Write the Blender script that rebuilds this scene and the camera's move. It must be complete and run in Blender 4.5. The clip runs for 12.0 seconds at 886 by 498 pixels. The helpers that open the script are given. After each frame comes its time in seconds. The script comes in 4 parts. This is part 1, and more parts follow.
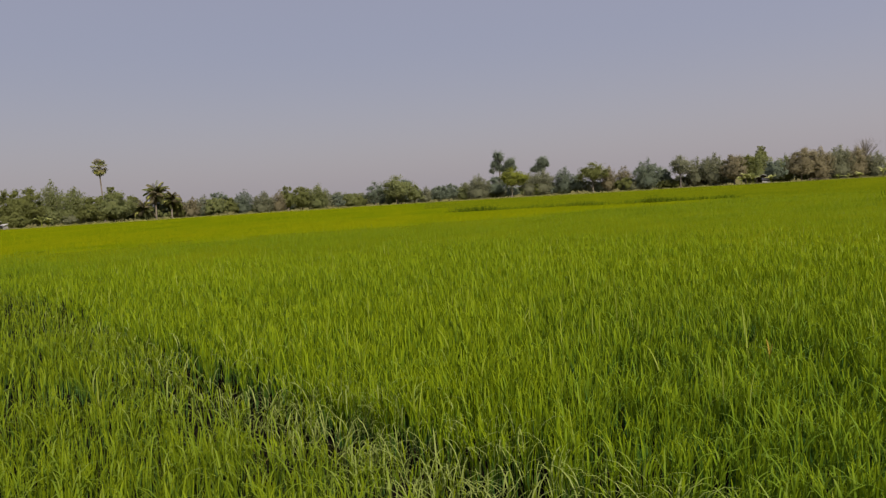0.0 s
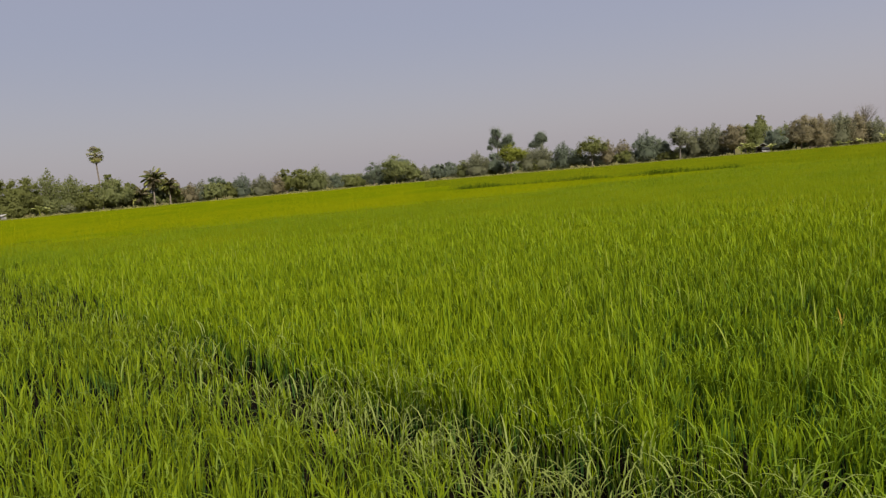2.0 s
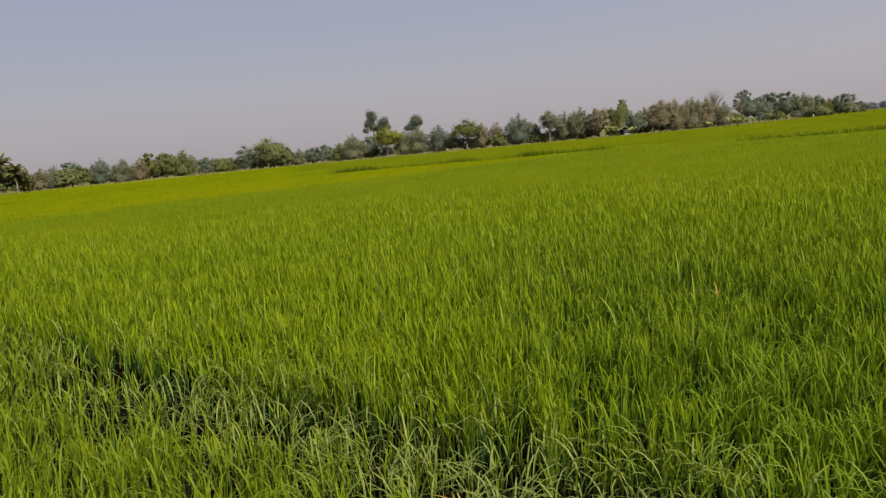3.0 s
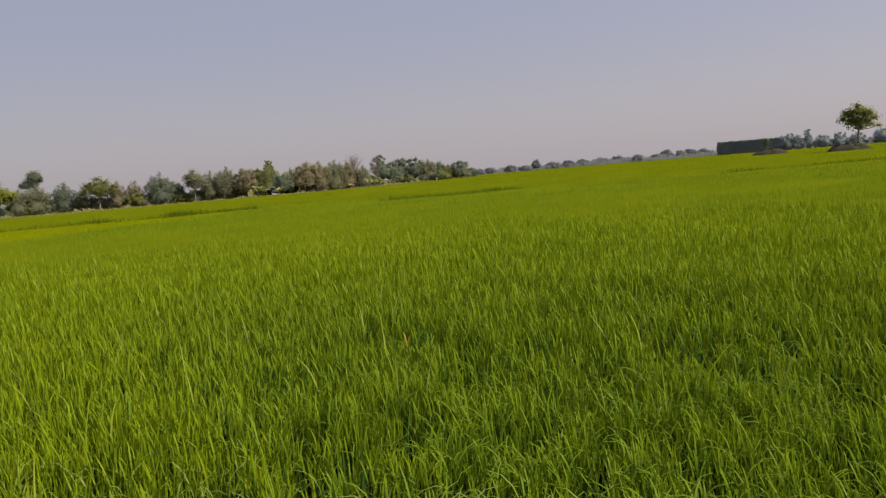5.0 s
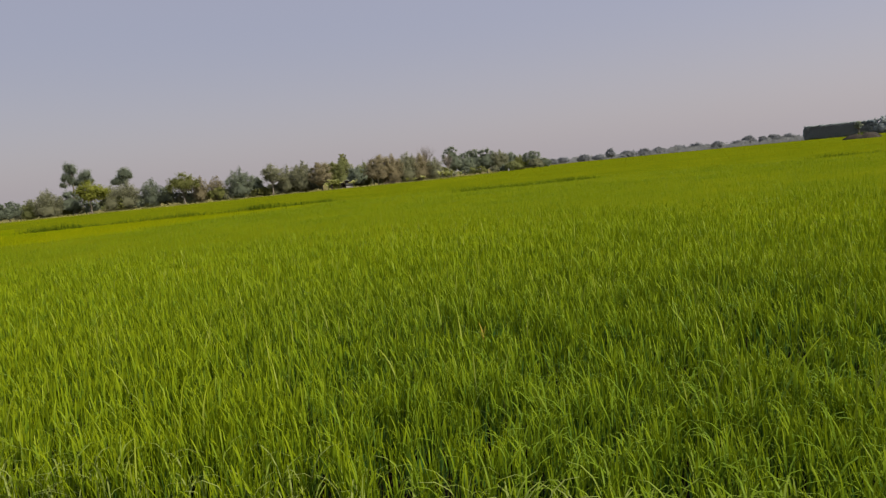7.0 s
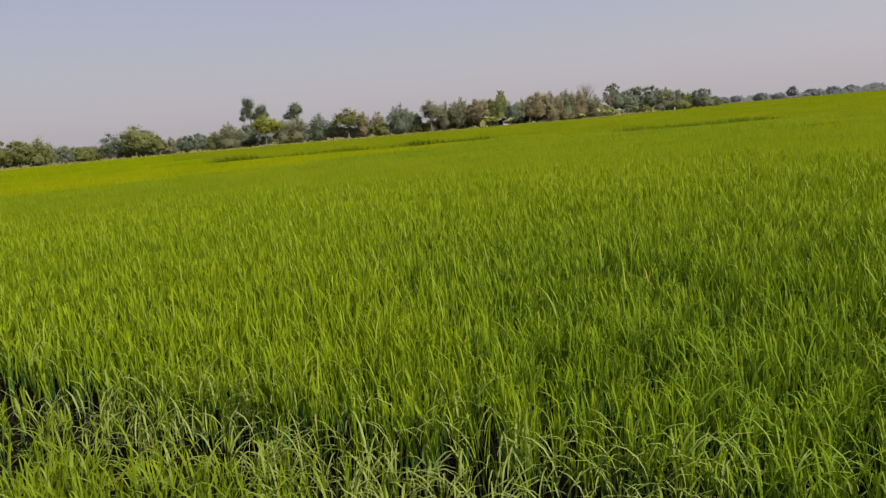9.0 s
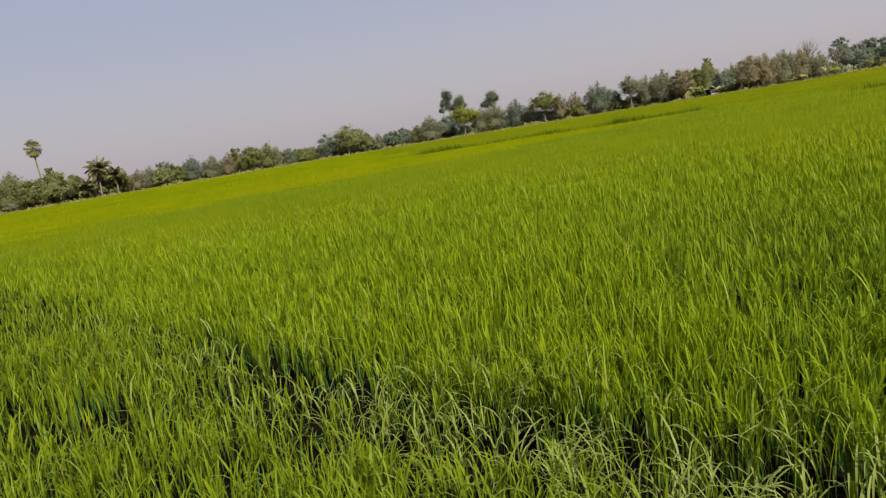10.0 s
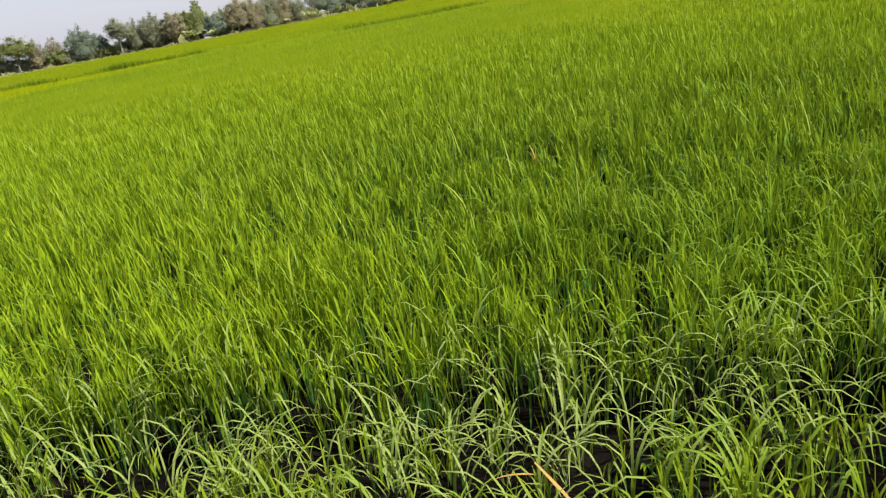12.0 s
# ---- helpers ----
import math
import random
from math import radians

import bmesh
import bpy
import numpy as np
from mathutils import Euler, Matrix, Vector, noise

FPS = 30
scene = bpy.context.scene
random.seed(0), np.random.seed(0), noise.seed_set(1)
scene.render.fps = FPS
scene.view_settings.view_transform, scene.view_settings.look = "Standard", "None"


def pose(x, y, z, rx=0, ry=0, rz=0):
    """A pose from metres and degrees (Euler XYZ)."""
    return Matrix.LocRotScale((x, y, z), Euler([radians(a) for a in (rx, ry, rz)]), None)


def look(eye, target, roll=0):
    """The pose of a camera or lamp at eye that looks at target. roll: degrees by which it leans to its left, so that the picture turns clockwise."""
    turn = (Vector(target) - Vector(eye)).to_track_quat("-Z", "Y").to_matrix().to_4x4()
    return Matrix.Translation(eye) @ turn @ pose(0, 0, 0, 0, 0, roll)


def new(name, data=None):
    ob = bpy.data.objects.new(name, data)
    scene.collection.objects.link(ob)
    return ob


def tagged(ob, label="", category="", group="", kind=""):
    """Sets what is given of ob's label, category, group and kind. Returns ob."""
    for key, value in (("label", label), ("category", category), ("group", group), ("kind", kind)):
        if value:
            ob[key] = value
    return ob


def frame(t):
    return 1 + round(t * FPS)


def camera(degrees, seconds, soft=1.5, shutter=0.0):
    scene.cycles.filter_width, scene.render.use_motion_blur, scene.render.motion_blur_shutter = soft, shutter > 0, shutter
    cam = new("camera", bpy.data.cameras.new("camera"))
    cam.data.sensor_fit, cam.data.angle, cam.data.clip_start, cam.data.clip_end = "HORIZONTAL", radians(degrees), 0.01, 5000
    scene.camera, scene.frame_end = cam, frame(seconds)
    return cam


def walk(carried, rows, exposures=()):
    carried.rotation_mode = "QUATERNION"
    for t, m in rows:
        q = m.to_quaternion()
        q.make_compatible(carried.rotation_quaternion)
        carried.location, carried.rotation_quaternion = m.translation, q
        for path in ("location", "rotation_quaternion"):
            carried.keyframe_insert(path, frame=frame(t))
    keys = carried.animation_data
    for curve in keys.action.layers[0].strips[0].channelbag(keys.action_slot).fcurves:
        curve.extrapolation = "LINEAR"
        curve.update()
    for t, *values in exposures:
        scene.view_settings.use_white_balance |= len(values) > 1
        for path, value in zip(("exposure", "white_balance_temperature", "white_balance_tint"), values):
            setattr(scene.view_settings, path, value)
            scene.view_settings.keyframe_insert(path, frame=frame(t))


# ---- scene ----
cam = camera(64.1, 12.0, soft=1.25)
PATH = [
    (0, (-0.062, 0.012, 1.613), (-0.168, 2.003, 1.46), -3.3),
    (0.2, (-0.072, 0.023, 1.61), (-0.195, 2.009, 1.414), -3.7),
    (0.3, (-0.077, 0.028, 1.609), (-0.233, 2.01, 1.386), -3.9),
    (0.5, (-0.092, 0.042, 1.606), (-0.288, 2.013, 1.325), -4.2),
    (0.7, (-0.134, 0.072, 1.605), (-0.363, 2.039, 1.328), -3.7),
    (0.8, (-0.166, 0.091, 1.604), (-0.393, 2.056, 1.305), -3.4),
    (1, (-0.232, 0.13, 1.603), (-0.451, 2.097, 1.31), -3.0),
    (1.2, (-0.304, 0.164, 1.608), (-0.456, 2.142, 1.359), -3.5),
    (1.3, (-0.341, 0.18, 1.612), (-0.467, 2.161, 1.364), -3.9),
    (1.5, (-0.384, 0.213, 1.616), (-0.519, 2.191, 1.349), -4.6),
    (1.7, (-0.391, 0.246, 1.607), (-0.564, 2.227, 1.387), -4.7),
    (1.8, (-0.393, 0.263, 1.599), (-0.573, 2.244, 1.388), -4.8),
    (2, (-0.399, 0.301, 1.583), (-0.506, 2.286, 1.37), -4.9),
    (2.2, (-0.409, 0.35, 1.572), (-0.418, 2.339, 1.356), -5.1),
    (2.3, (-0.415, 0.377, 1.566), (-0.417, 2.366, 1.35), -5.2),
    (2.5, (-0.429, 0.422, 1.561), (-0.395, 2.404, 1.292), -5.3),
    (2.7, (-0.44, 0.447, 1.564), (-0.363, 2.424, 1.267), -5.3),
    (2.8, (-0.446, 0.458, 1.567), (-0.332, 2.433, 1.278), -5.3),
    (3, (-0.463, 0.484, 1.57), (-0.234, 2.449, 1.281), -5.2),
    (3.2, (-0.501, 0.533, 1.563), (-0.132, 2.476, 1.269), -5.0),
    (3.3, (-0.527, 0.563, 1.558), (-0.061, 2.487, 1.272), -5.0),
    (3.4, (-0.554, 0.595, 1.554), (0.027, 2.481, 1.232), -5.0),
    (3.5, (-0.578, 0.623, 1.552), (0.084, 2.484, 1.233), -5.2),
    (3.6, (-0.604, 0.65, 1.557), (0.204, 2.449, 1.225), -5.5),
    (3.7, (-0.619, 0.67, 1.563), (0.303, 2.41, 1.217), -6.1),
    (5.3, (-0.633, 0.763, 1.559), (0.434, 2.443, 1.362), -4.8),
    (5.5, (-0.649, 0.752, 1.556), (0.38, 2.455, 1.357), -5.4),
    (6, (-0.651, 0.753, 1.56), (0.352, 2.472, 1.366), -5.4),
    (6.5, (-0.666, 0.754, 1.552), (0.315, 2.485, 1.35), -5.1),
    (6.7, (-0.659, 0.756, 1.555), (0.313, 2.491, 1.347), -5.3),
    (8.3, (-0.712, 0.722, 1.582), (0.015, 2.562, 1.293), -6.1),
    (8.4, (-0.707, 0.717, 1.579), (-0.049, 2.58, 1.268), -6.4),
    (8.5, (-0.702, 0.714, 1.576), (-0.116, 2.599, 1.253), -6.7),
    (8.7, (-0.711, 0.725, 1.575), (-0.147, 2.613, 1.234), -6.0),
    (8.9, (-0.733, 0.75, 1.574), (-0.168, 2.636, 1.222), -5.0),
    (9, (-0.747, 0.766, 1.573), (-0.199, 2.658, 1.227), -4.8),
    (9.2, (-0.82, 0.828, 1.566), (-0.321, 2.738, 1.248), -5.4),
    (9.3, (-0.872, 0.871, 1.56), (-0.406, 2.789, 1.236), -6.0),
    (9.5, (-0.962, 0.956, 1.554), (-0.563, 2.891, 1.242), -7.1),
    (9.7, (-1.02, 1.024, 1.557), (-0.72, 2.976, 1.243), -8.0),
    (9.8, (-1.044, 1.056, 1.558), (-0.823, 3.019, 1.242), -8.4),
    (10, (-1.078, 1.126, 1.56), (-1.081, 3.1, 1.239), -9.3),
    (10.2, (-1.093, 1.213, 1.559), (-1.198, 3.19, 1.278), -10.6),
    (10.3, (-1.098, 1.259, 1.558), (-1.196, 3.236, 1.275), -11.3),
    (10.5, (-1.11, 1.337, 1.554), (-1.145, 3.316, 1.27), -12.0),
    (10.7, (-1.123, 1.385, 1.541), (-1.137, 3.354, 1.193), -10.7),
    (10.8, (-1.13, 1.405, 1.531), (-1.072, 3.366, 1.142), -9.7),
    (10.9, (-1.138, 1.427, 1.52), (-0.959, 3.368, 1.071), -8.8),
    (11, (-1.149, 1.455, 1.511), (-0.824, 3.362, 1.002), -8.4),
    (11.1, (-1.171, 1.499, 1.503), (-0.712, 3.365, 0.948), -8.5),
    (11.2, (-1.205, 1.559, 1.494), (-0.595, 3.364, 0.885), -8.8),
    (11.3, (-1.242, 1.622, 1.485), (-0.494, 3.363, 0.843), -9.1),
    (11.4, (-1.271, 1.679, 1.479), (-0.423, 3.366, 0.819), -9.4),
    (11.5, (-1.283, 1.716, 1.477), (-0.361, 3.349, 0.782), -9.6),
    (11.6, (-1.282, 1.738, 1.478), (-0.316, 3.338, 0.767), -9.8),
    (11.7, (-1.28, 1.754, 1.481), (-0.23, 3.298, 0.764), -9.9),
    (11.8, (-1.277, 1.768, 1.486), (-0.172, 3.27, 0.761), -10.0),
    (11.9, (-1.274, 1.782, 1.49), (-0.137, 3.265, 0.778), -10.1),
    (12, (-1.272, 1.796, 1.494), (-0.144, 3.302, 0.815), -10.2),
]

# The pan runs on to the right between the two looks at the far hedge, and slows between the later ones.
BETWEEN = [
    (4.1, (-0.625, 0.72, 1.562), (0.505, 2.345, 1.265), -5.6),
    (4.6, (-0.63, 0.745, 1.56), (0.555, 2.335, 1.325), -5.0),
]
ROWS = sorted(PATH + BETWEEN)
walk(cam, [(t, look(eye, target, roll)) for t, eye, target, roll in ROWS],
     exposures=[(0, 0.08, 6600, 13), (1, 0.20, 6600, 12), (2.5, 0.22, 6600, 11), (3.7, 0.27, 6600, 11), (5.5, 0.23, 6700, 12), (6.7, 0.23, 6700, 12), (8.3, 0.36, 6550, 11), (8.9, 0.42, 6550, 11),
                (9.5, 0.46, 6550, 11), (10.0, 0.42, 6600, 11), (10.5, 0.28, 6600, 11), (11, 0.42, 6500, 10), (11.35, 0.7, 6400, 9), (11.6, 0.98, 6200, 7), (12, 1.05, 6100, 6)])

# ---- world and sun ----
SUN_AZ, SUN_EL = radians(152), radians(44)      # from +y, positive to the right; height
world = bpy.data.worlds.new("hazy_sky")
scene.world = world
world.use_nodes = True
wn, wl = world.node_tree.nodes, world.node_tree.links
wn.clear()
sky = wn.new("ShaderNodeTexSky")
sky.sky_type, sky.sun_disc = "NISHITA", False
sky.sun_elevation, sky.sun_rotation = SUN_EL, SUN_AZ
sky.air_density, sky.dust_density, sky.ozone_density = 1.2, 3.0, 1.5
sky_dim = wn.new("ShaderNodeVectorMath")
sky_dim.operation = "SCALE"
sky_dim.inputs["Scale"].default_value = 0.075
coord = wn.new("ShaderNodeTexCoord")
split = wn.new("ShaderNodeSeparateXYZ")
ramp = wn.new("ShaderNodeValToRGB")
ramp.color_ramp.interpolation = "EASE"
e = ramp.color_ramp.elements
e[0].position, e[0].color = 0.0, (0.402, 0.375, 0.408, 1)
e[1].position, e[1].color = 1.0, (0.265, 0.305, 0.425, 1)
k = e.new(0.22)
k.color = (0.322, 0.331, 0.43, 1)
mix = wn.new("ShaderNodeMixRGB")
mix.inputs["Fac"].default_value = 0.75
bg = wn.new("ShaderNodeBackground")
glow = wn.new("ShaderNodeVectorMath")              # the haze is brighter towards the sun
glow.operation = "DOT_PRODUCT"
glow.inputs[1].default_value = (0.13 * math.sin(SUN_AZ), 0.13 * math.cos(SUN_AZ), 0)
level = wn.new("ShaderNodeMath")
level.inputs[1].default_value = 1.12
wl.new(coord.outputs["Generated"], glow.inputs[0])
wl.new(glow.outputs["Value"], level.inputs[0])
wl.new(level.outputs[0], bg.inputs["Strength"])
wo = wn.new("ShaderNodeOutputWorld")
wl.new(coord.outputs["Generated"], split.inputs[0])
wl.new(split.outputs["Z"], ramp.inputs[0])
wl.new(sky.outputs[0], sky_dim.inputs[0])
wl.new(sky_dim.outputs[0], mix.inputs[1])
wl.new(ramp.outputs[0], mix.inputs[2])
wl.new(mix.outputs[0], bg.inputs["Color"])
wl.new(bg.outputs[0], wo.inputs["Surface"])

lamp = bpy.data.lights.new("sun", "SUN")
lamp.energy, lamp.angle, lamp.color = 5.0, radians(1.5), (1.0, 0.93, 0.80)
sun = new("sun", lamp)
sun_from = Vector((math.sin(SUN_AZ) * math.cos(SUN_EL), math.cos(SUN_AZ) * math.cos(SUN_EL), math.sin(SUN_EL)))
sun.matrix_world = look(sun_from * 300, (0, 0, 0))

# ---- materials ----
RNG = np.random.default_rng(7)


def fresh(name):
    m = bpy.data.materials.new(name)
    m.use_nodes = True
    m.node_tree.nodes.clear()
    return m, m.node_tree.nodes, m.node_tree.links


def ramp_of(nodes, stops):
    r = nodes.new("ShaderNodeValToRGB")
    el = r.color_ramp.elements
    el[0].position, el[0].color = stops[0][0], (*stops[0][1], 1)
    el[1].position, el[1].color = stops[-1][0], (*stops[-1][1], 1)
    for p, c in stops[1:-1]:
        el.new(p).color = (*c, 1)
    return r


def leaf_material(name, stops, through_colour, amount=0.35, rough=0.5, tip=None, patch=0.0, gloss=0.4, foot=None):
    """Leaf blades: colour by each leaf's own hue, a drier tip, light passing through; broad patches over the plot."""
    m, n, l = fresh(name)
    hue = n.new("ShaderNodeAttribute")
    hue.attribute_name = "hue"
    r = ramp_of(n, stops)
    value = hue.outputs["Fac"]
    if patch:
        place = n.new("ShaderNodeTexCoord")
        tex = n.new("ShaderNodeTexNoise")
        tex.inputs["Scale"].default_value, tex.inputs["Detail"].default_value = 0.22, 3
        shift = n.new("ShaderNodeMath")
        shift.operation = "MULTIPLY_ADD"
        shift.inputs[1].default_value = patch
        l.new(place.outputs["Object"], tex.inputs["Vector"])
        l.new(tex.outputs["Fac"], shift.inputs[0])
        low = n.new("ShaderNodeMath")
        low.operation = "SUBTRACT"
        low.inputs[1].default_value = patch * 0.5
        l.new(value, low.inputs[0])
        l.new(low.outputs[0], shift.inputs[2])
        value = shift.outputs[0]
    l.new(value, r.inputs[0])
    colour = r.outputs[0]
    if tip:
        along = n.new("ShaderNodeAttribute")
        along.attribute_name = "along"
        rise = n.new("ShaderNodeMapRange")
        rise.inputs["From Min"].default_value, rise.inputs["From Max"].default_value = 0.35, 0.9
        rise.inputs["To Max"].default_value = 0.75
        l.new(along.outputs["Fac"], rise.inputs["Value"])
        mx = n.new("ShaderNodeMixRGB")
        mx.inputs[2].default_value = (*tip, 1)
        l.new(rise.outputs[0], mx.inputs[0])
        l.new(colour, mx.inputs[1])
        colour = mx.outputs[0]
    if foot:                                      # the sheath's bluer green, darkened to paint in shade low on the blade
        fall = n.new("ShaderNodeMapRange")
        fall.inputs["From Min"].default_value, fall.inputs["From Max"].default_value = 0.5, 0.1
        fall.inputs["To Max"].default_value = 0.65
        l.new(along.outputs["Fac"], fall.inputs["Value"])
        low_mix = n.new("ShaderNodeMixRGB")
        low_mix.inputs[2].default_value = (*foot, 1)
        l.new(fall.outputs[0], low_mix.inputs[0])
        l.new(colour, low_mix.inputs[1])
        colour = low_mix.outputs[0]
    p = n.new("ShaderNodeBsdfPrincipled")
    p.inputs["Roughness"].default_value = rough
    p.inputs["Specular IOR Level"].default_value = gloss
    l.new(colour, p.inputs["Base Color"])
    tr = n.new("ShaderNodeBsdfTranslucent")
    tint = n.new("ShaderNodeMixRGB")
    tint.blend_type = "MIX"
    tint.inputs[0].default_value = 0.5
    tint.inputs[2].default_value = (*through_colour, 1)
    l.new(colour, tint.inputs[1])
    l.new(tint.outputs[0], tr.inputs["Color"])
    s = n.new("ShaderNodeMixShader")
    s.inputs[0].default_value = amount
    o = n.new("ShaderNodeOutputMaterial")
    l.new(p.outputs[0], s.inputs[1])
    l.new(tr.outputs[0], s.inputs[2])
    l.new(s.outputs[0], o.inputs["Surface"])
    return m


def rough_material(name, a, b, scale=6.0, rough=0.85, bump=0.3, fine=60.0, gloss=0.3):
    """A solid surface with two scales of mottling and a fine relief."""
    m, n, l = fresh(name)
    c = n.new("ShaderNodeTexCoord")
    big, small = n.new("ShaderNodeTexNoise"), n.new("ShaderNodeTexNoise")
    big.inputs["Scale"].default_value, big.inputs["Detail"].default_value = scale, 4
    small.inputs["Scale"].default_value, small.inputs["Detail"].default_value = fine, 3
    add = n.new("ShaderNodeMath")
    add.operation = "MULTIPLY_ADD"
    add.inputs[1].default_value = 0.4
    r = ramp_of(n, [(0.45, a), (0.85, b)])
    p = n.new("ShaderNodeBsdfPrincipled")
    p.inputs["Roughness"].default_value, p.inputs["Specular IOR Level"].default_value = rough, gloss
    bp = n.new("ShaderNodeBump")
    bp.inputs["Strength"].default_value, bp.inputs["Distance"].default_value = bump, 0.02
    o = n.new("ShaderNodeOutputMaterial")
    l.new(c.outputs["Object"], big.inputs["Vector"])
    l.new(c.outputs["Object"], small.inputs["Vector"])
    l.new(small.outputs["Fac"], add.inputs[0])
    l.new(big.outputs["Fac"], add.inputs[2])
    l.new(add.outputs[0], r.inputs[0])
    l.new(r.outputs[0], p.inputs["Base Color"])
    l.new(small.outputs["Fac"], bp.inputs["Height"])
    l.new(bp.outputs[0], p.inputs["Normal"])
    l.new(p.outputs[0], o.inputs["Surface"])
    return m


# The last hue stop is the pale sky sheen of hanging leaves, coloured in.
M_RICE = leaf_material("rice_leaf", [(0.0, (0.036, 0.095, 0.012)), (0.5, (0.086, 0.160, 0.009)), (0.85, (0.150, 0.220, 0.009)), (1.0, (0.24, 0.275, 0.075))],
                       (0.33, 0.43, 0.008), 0.28, 0.42, (0.24, 0.29, 0.005), 0.4, 0.04, (0.035, 0.105, 0.045))
M_RICE_PALE = leaf_material("rice_leaf_yellowing", [(0.0, (0.112, 0.172, 0.003)), (0.5, (0.19, 0.222, 0.003)), (1.0, (0.27, 0.27, 0.004))],
                            (0.41, 0.435, 0.006), 0.32, 0.8, (0.285, 0.298, 0.006), 0.4, 0.0)
M_RICE_LOW = leaf_material("rice_low_leaf", [(0.0, (0.095, 0.13, 0.004)), (1.0, (0.185, 0.205, 0.006))], (0.32, 0.36, 0.006), 0.2, 1.0, None, 0.3, 0.0)
M_RICE_FAR = leaf_material("rice_leaf_distant", [(0.0, (0.075, 0.115, 0.004)), (0.5, (0.133, 0.170, 0.004)), (1.0, (0.205, 0.23, 0.006))],
                           (0.38, 0.41, 0.006), 0.32, 0.9, (0.255, 0.262, 0.006), 0.4, 0.0)
# Its last stop, too, colours in the sheen of hanging leaves.
M_BUND_RICE = leaf_material("bund_leaf", [(0.0, (0.045, 0.095, 0.010)), (0.5, (0.09, 0.148, 0.010)), (0.85, (0.15, 0.205, 0.010)), (1.0, (0.24, 0.275, 0.075))],
                            (0.31, 0.37, 0.008), 0.26, 0.42, (0.195, 0.24, 0.006), 0.4, 0.05, (0.04, 0.105, 0.04))
M_BUND_GRASS = leaf_material("tall_grass_leaf", [(0.0, (0.05, 0.085, 0.006)), (1.0, (0.105, 0.145, 0.01))], (0.17, 0.22, 0.01), 0.3, 0.9, gloss=0.0)
M_DEAD = leaf_material("dead_leaf", [(0.0, (0.34, 0.17, 0.04)), (1.0, (0.48, 0.28, 0.07))], (0.45, 0.25, 0.06), 0.3, 0.6)
M_STALE = leaf_material("withering_leaf", [(0.0, (0.26, 0.20, 0.03)), (1.0, (0.36, 0.26, 0.05))], (0.4, 0.3, 0.05), 0.3, 0.7, gloss=0.0)
M_STRAW = leaf_material("straw_leaf", [(0.0, (0.24, 0.25, 0.07)), (1.0, (0.31, 0.30, 0.10))], (0.4, 0.37, 0.1), 0.3, 0.8, gloss=0.0)
# Wet mud set near black: shade between the plants is in its colour.
M_MUD = rough_material("shade_dark_wet_mud", (0.003, 0.0025, 0.002), (0.009, 0.0065, 0.0048), 3.0, 0.9, 0.35, 45.0, 0.02)
M_EARTH = rough_material("dry_grassy_earth", (0.07, 0.075, 0.025), (0.19, 0.165, 0.07), 0.3, 1.0, 0.4, 5.0, 0.0)
M_DARK_EARTH = rough_material("dark_earth", (0.014, 0.012, 0.009), (0.04, 0.032, 0.023), 1.2, 1.0, 0.6, 14.0)
M_BARK = rough_material("bark", (0.09, 0.07, 0.055), (0.22, 0.19, 0.15), 2.0, 0.9, 0.6, 25.0)
M_PALE_BARK = rough_material("pale_bark", (0.12, 0.105, 0.085), (0.22, 0.195, 0.16), 2.0, 0.9, 0.5, 25.0)
# Tree leaves are paled, the grey and blue ones most, for distance haze.
M_LEAF = leaf_material("tree_leaf", [(0.0, (0.18, 0.205, 0.085)), (0.6, (0.215, 0.235, 0.10)), (1.0, (0.255, 0.265, 0.12))], (0.43, 0.45, 0.17), 0.6, 0.8, gloss=0.0)
M_LEAF_OLIVE = leaf_material("olive_tree_leaf", [(0.0, (0.145, 0.16, 0.055)), (1.0, (0.20, 0.21, 0.075))], (0.36, 0.38, 0.12), 0.6, 0.8, gloss=0.0)
M_LEAF_DARK = leaf_material("dark_tree_leaf", [(0.0, (0.145, 0.175, 0.13)), (1.0, (0.20, 0.23, 0.165))], (0.37, 0.41, 0.27), 0.6, 0.8, gloss=0.0)
M_LEAF_GREY = leaf_material("haze_grey_tree_leaf", [(0.0, (0.195, 0.205, 0.13)), (1.0, (0.25, 0.255, 0.165))], (0.41, 0.41, 0.25), 0.6, 0.8, gloss=0.0)
M_LEAF_BLUE = leaf_material("haze_blue_tree_leaf", [(0.0, (0.20, 0.215, 0.23)), (1.0, (0.25, 0.265, 0.275))], (0.38, 0.40, 0.41), 0.6, 0.8, gloss=0.0)
M_LEAF_LIGHT = leaf_material("bright_tree_leaf", [(0.0, (0.16, 0.18, 0.03)), (1.0, (0.21, 0.225, 0.045))], (0.30, 0.32, 0.05), 0.4, 0.7, gloss=0.0)
# Palest of all: the far planted rows' haze is put into the leaf colour.
M_LEAF_PALE_BLUE = leaf_material("haze_pale_blue_tree_leaf", [(0.0, (0.31, 0.355, 0.36)), (1.0, (0.36, 0.40, 0.40))], (0.50, 0.56, 0.56), 0.6, 0.8, gloss=0.0)
M_LEAF_BROWN = leaf_material("brownish_tree_leaf", [(0.0, (0.235, 0.21, 0.13)), (1.0, (0.29, 0.255, 0.16))], (0.42, 0.37, 0.21), 0.6, 0.8, gloss=0.0)
M_BANANA = leaf_material("banana_leaf", [(0.0, (0.21, 0.25, 0.06)), (1.0, (0.40, 0.40, 0.14))], (0.42, 0.44, 0.12), 0.35, 0.6)
M_WALL = rough_material("whitewashed_board", (0.27, 0.26, 0.24), (0.42, 0.40, 0.37), 1.5, 0.8, 0.2, 20.0)
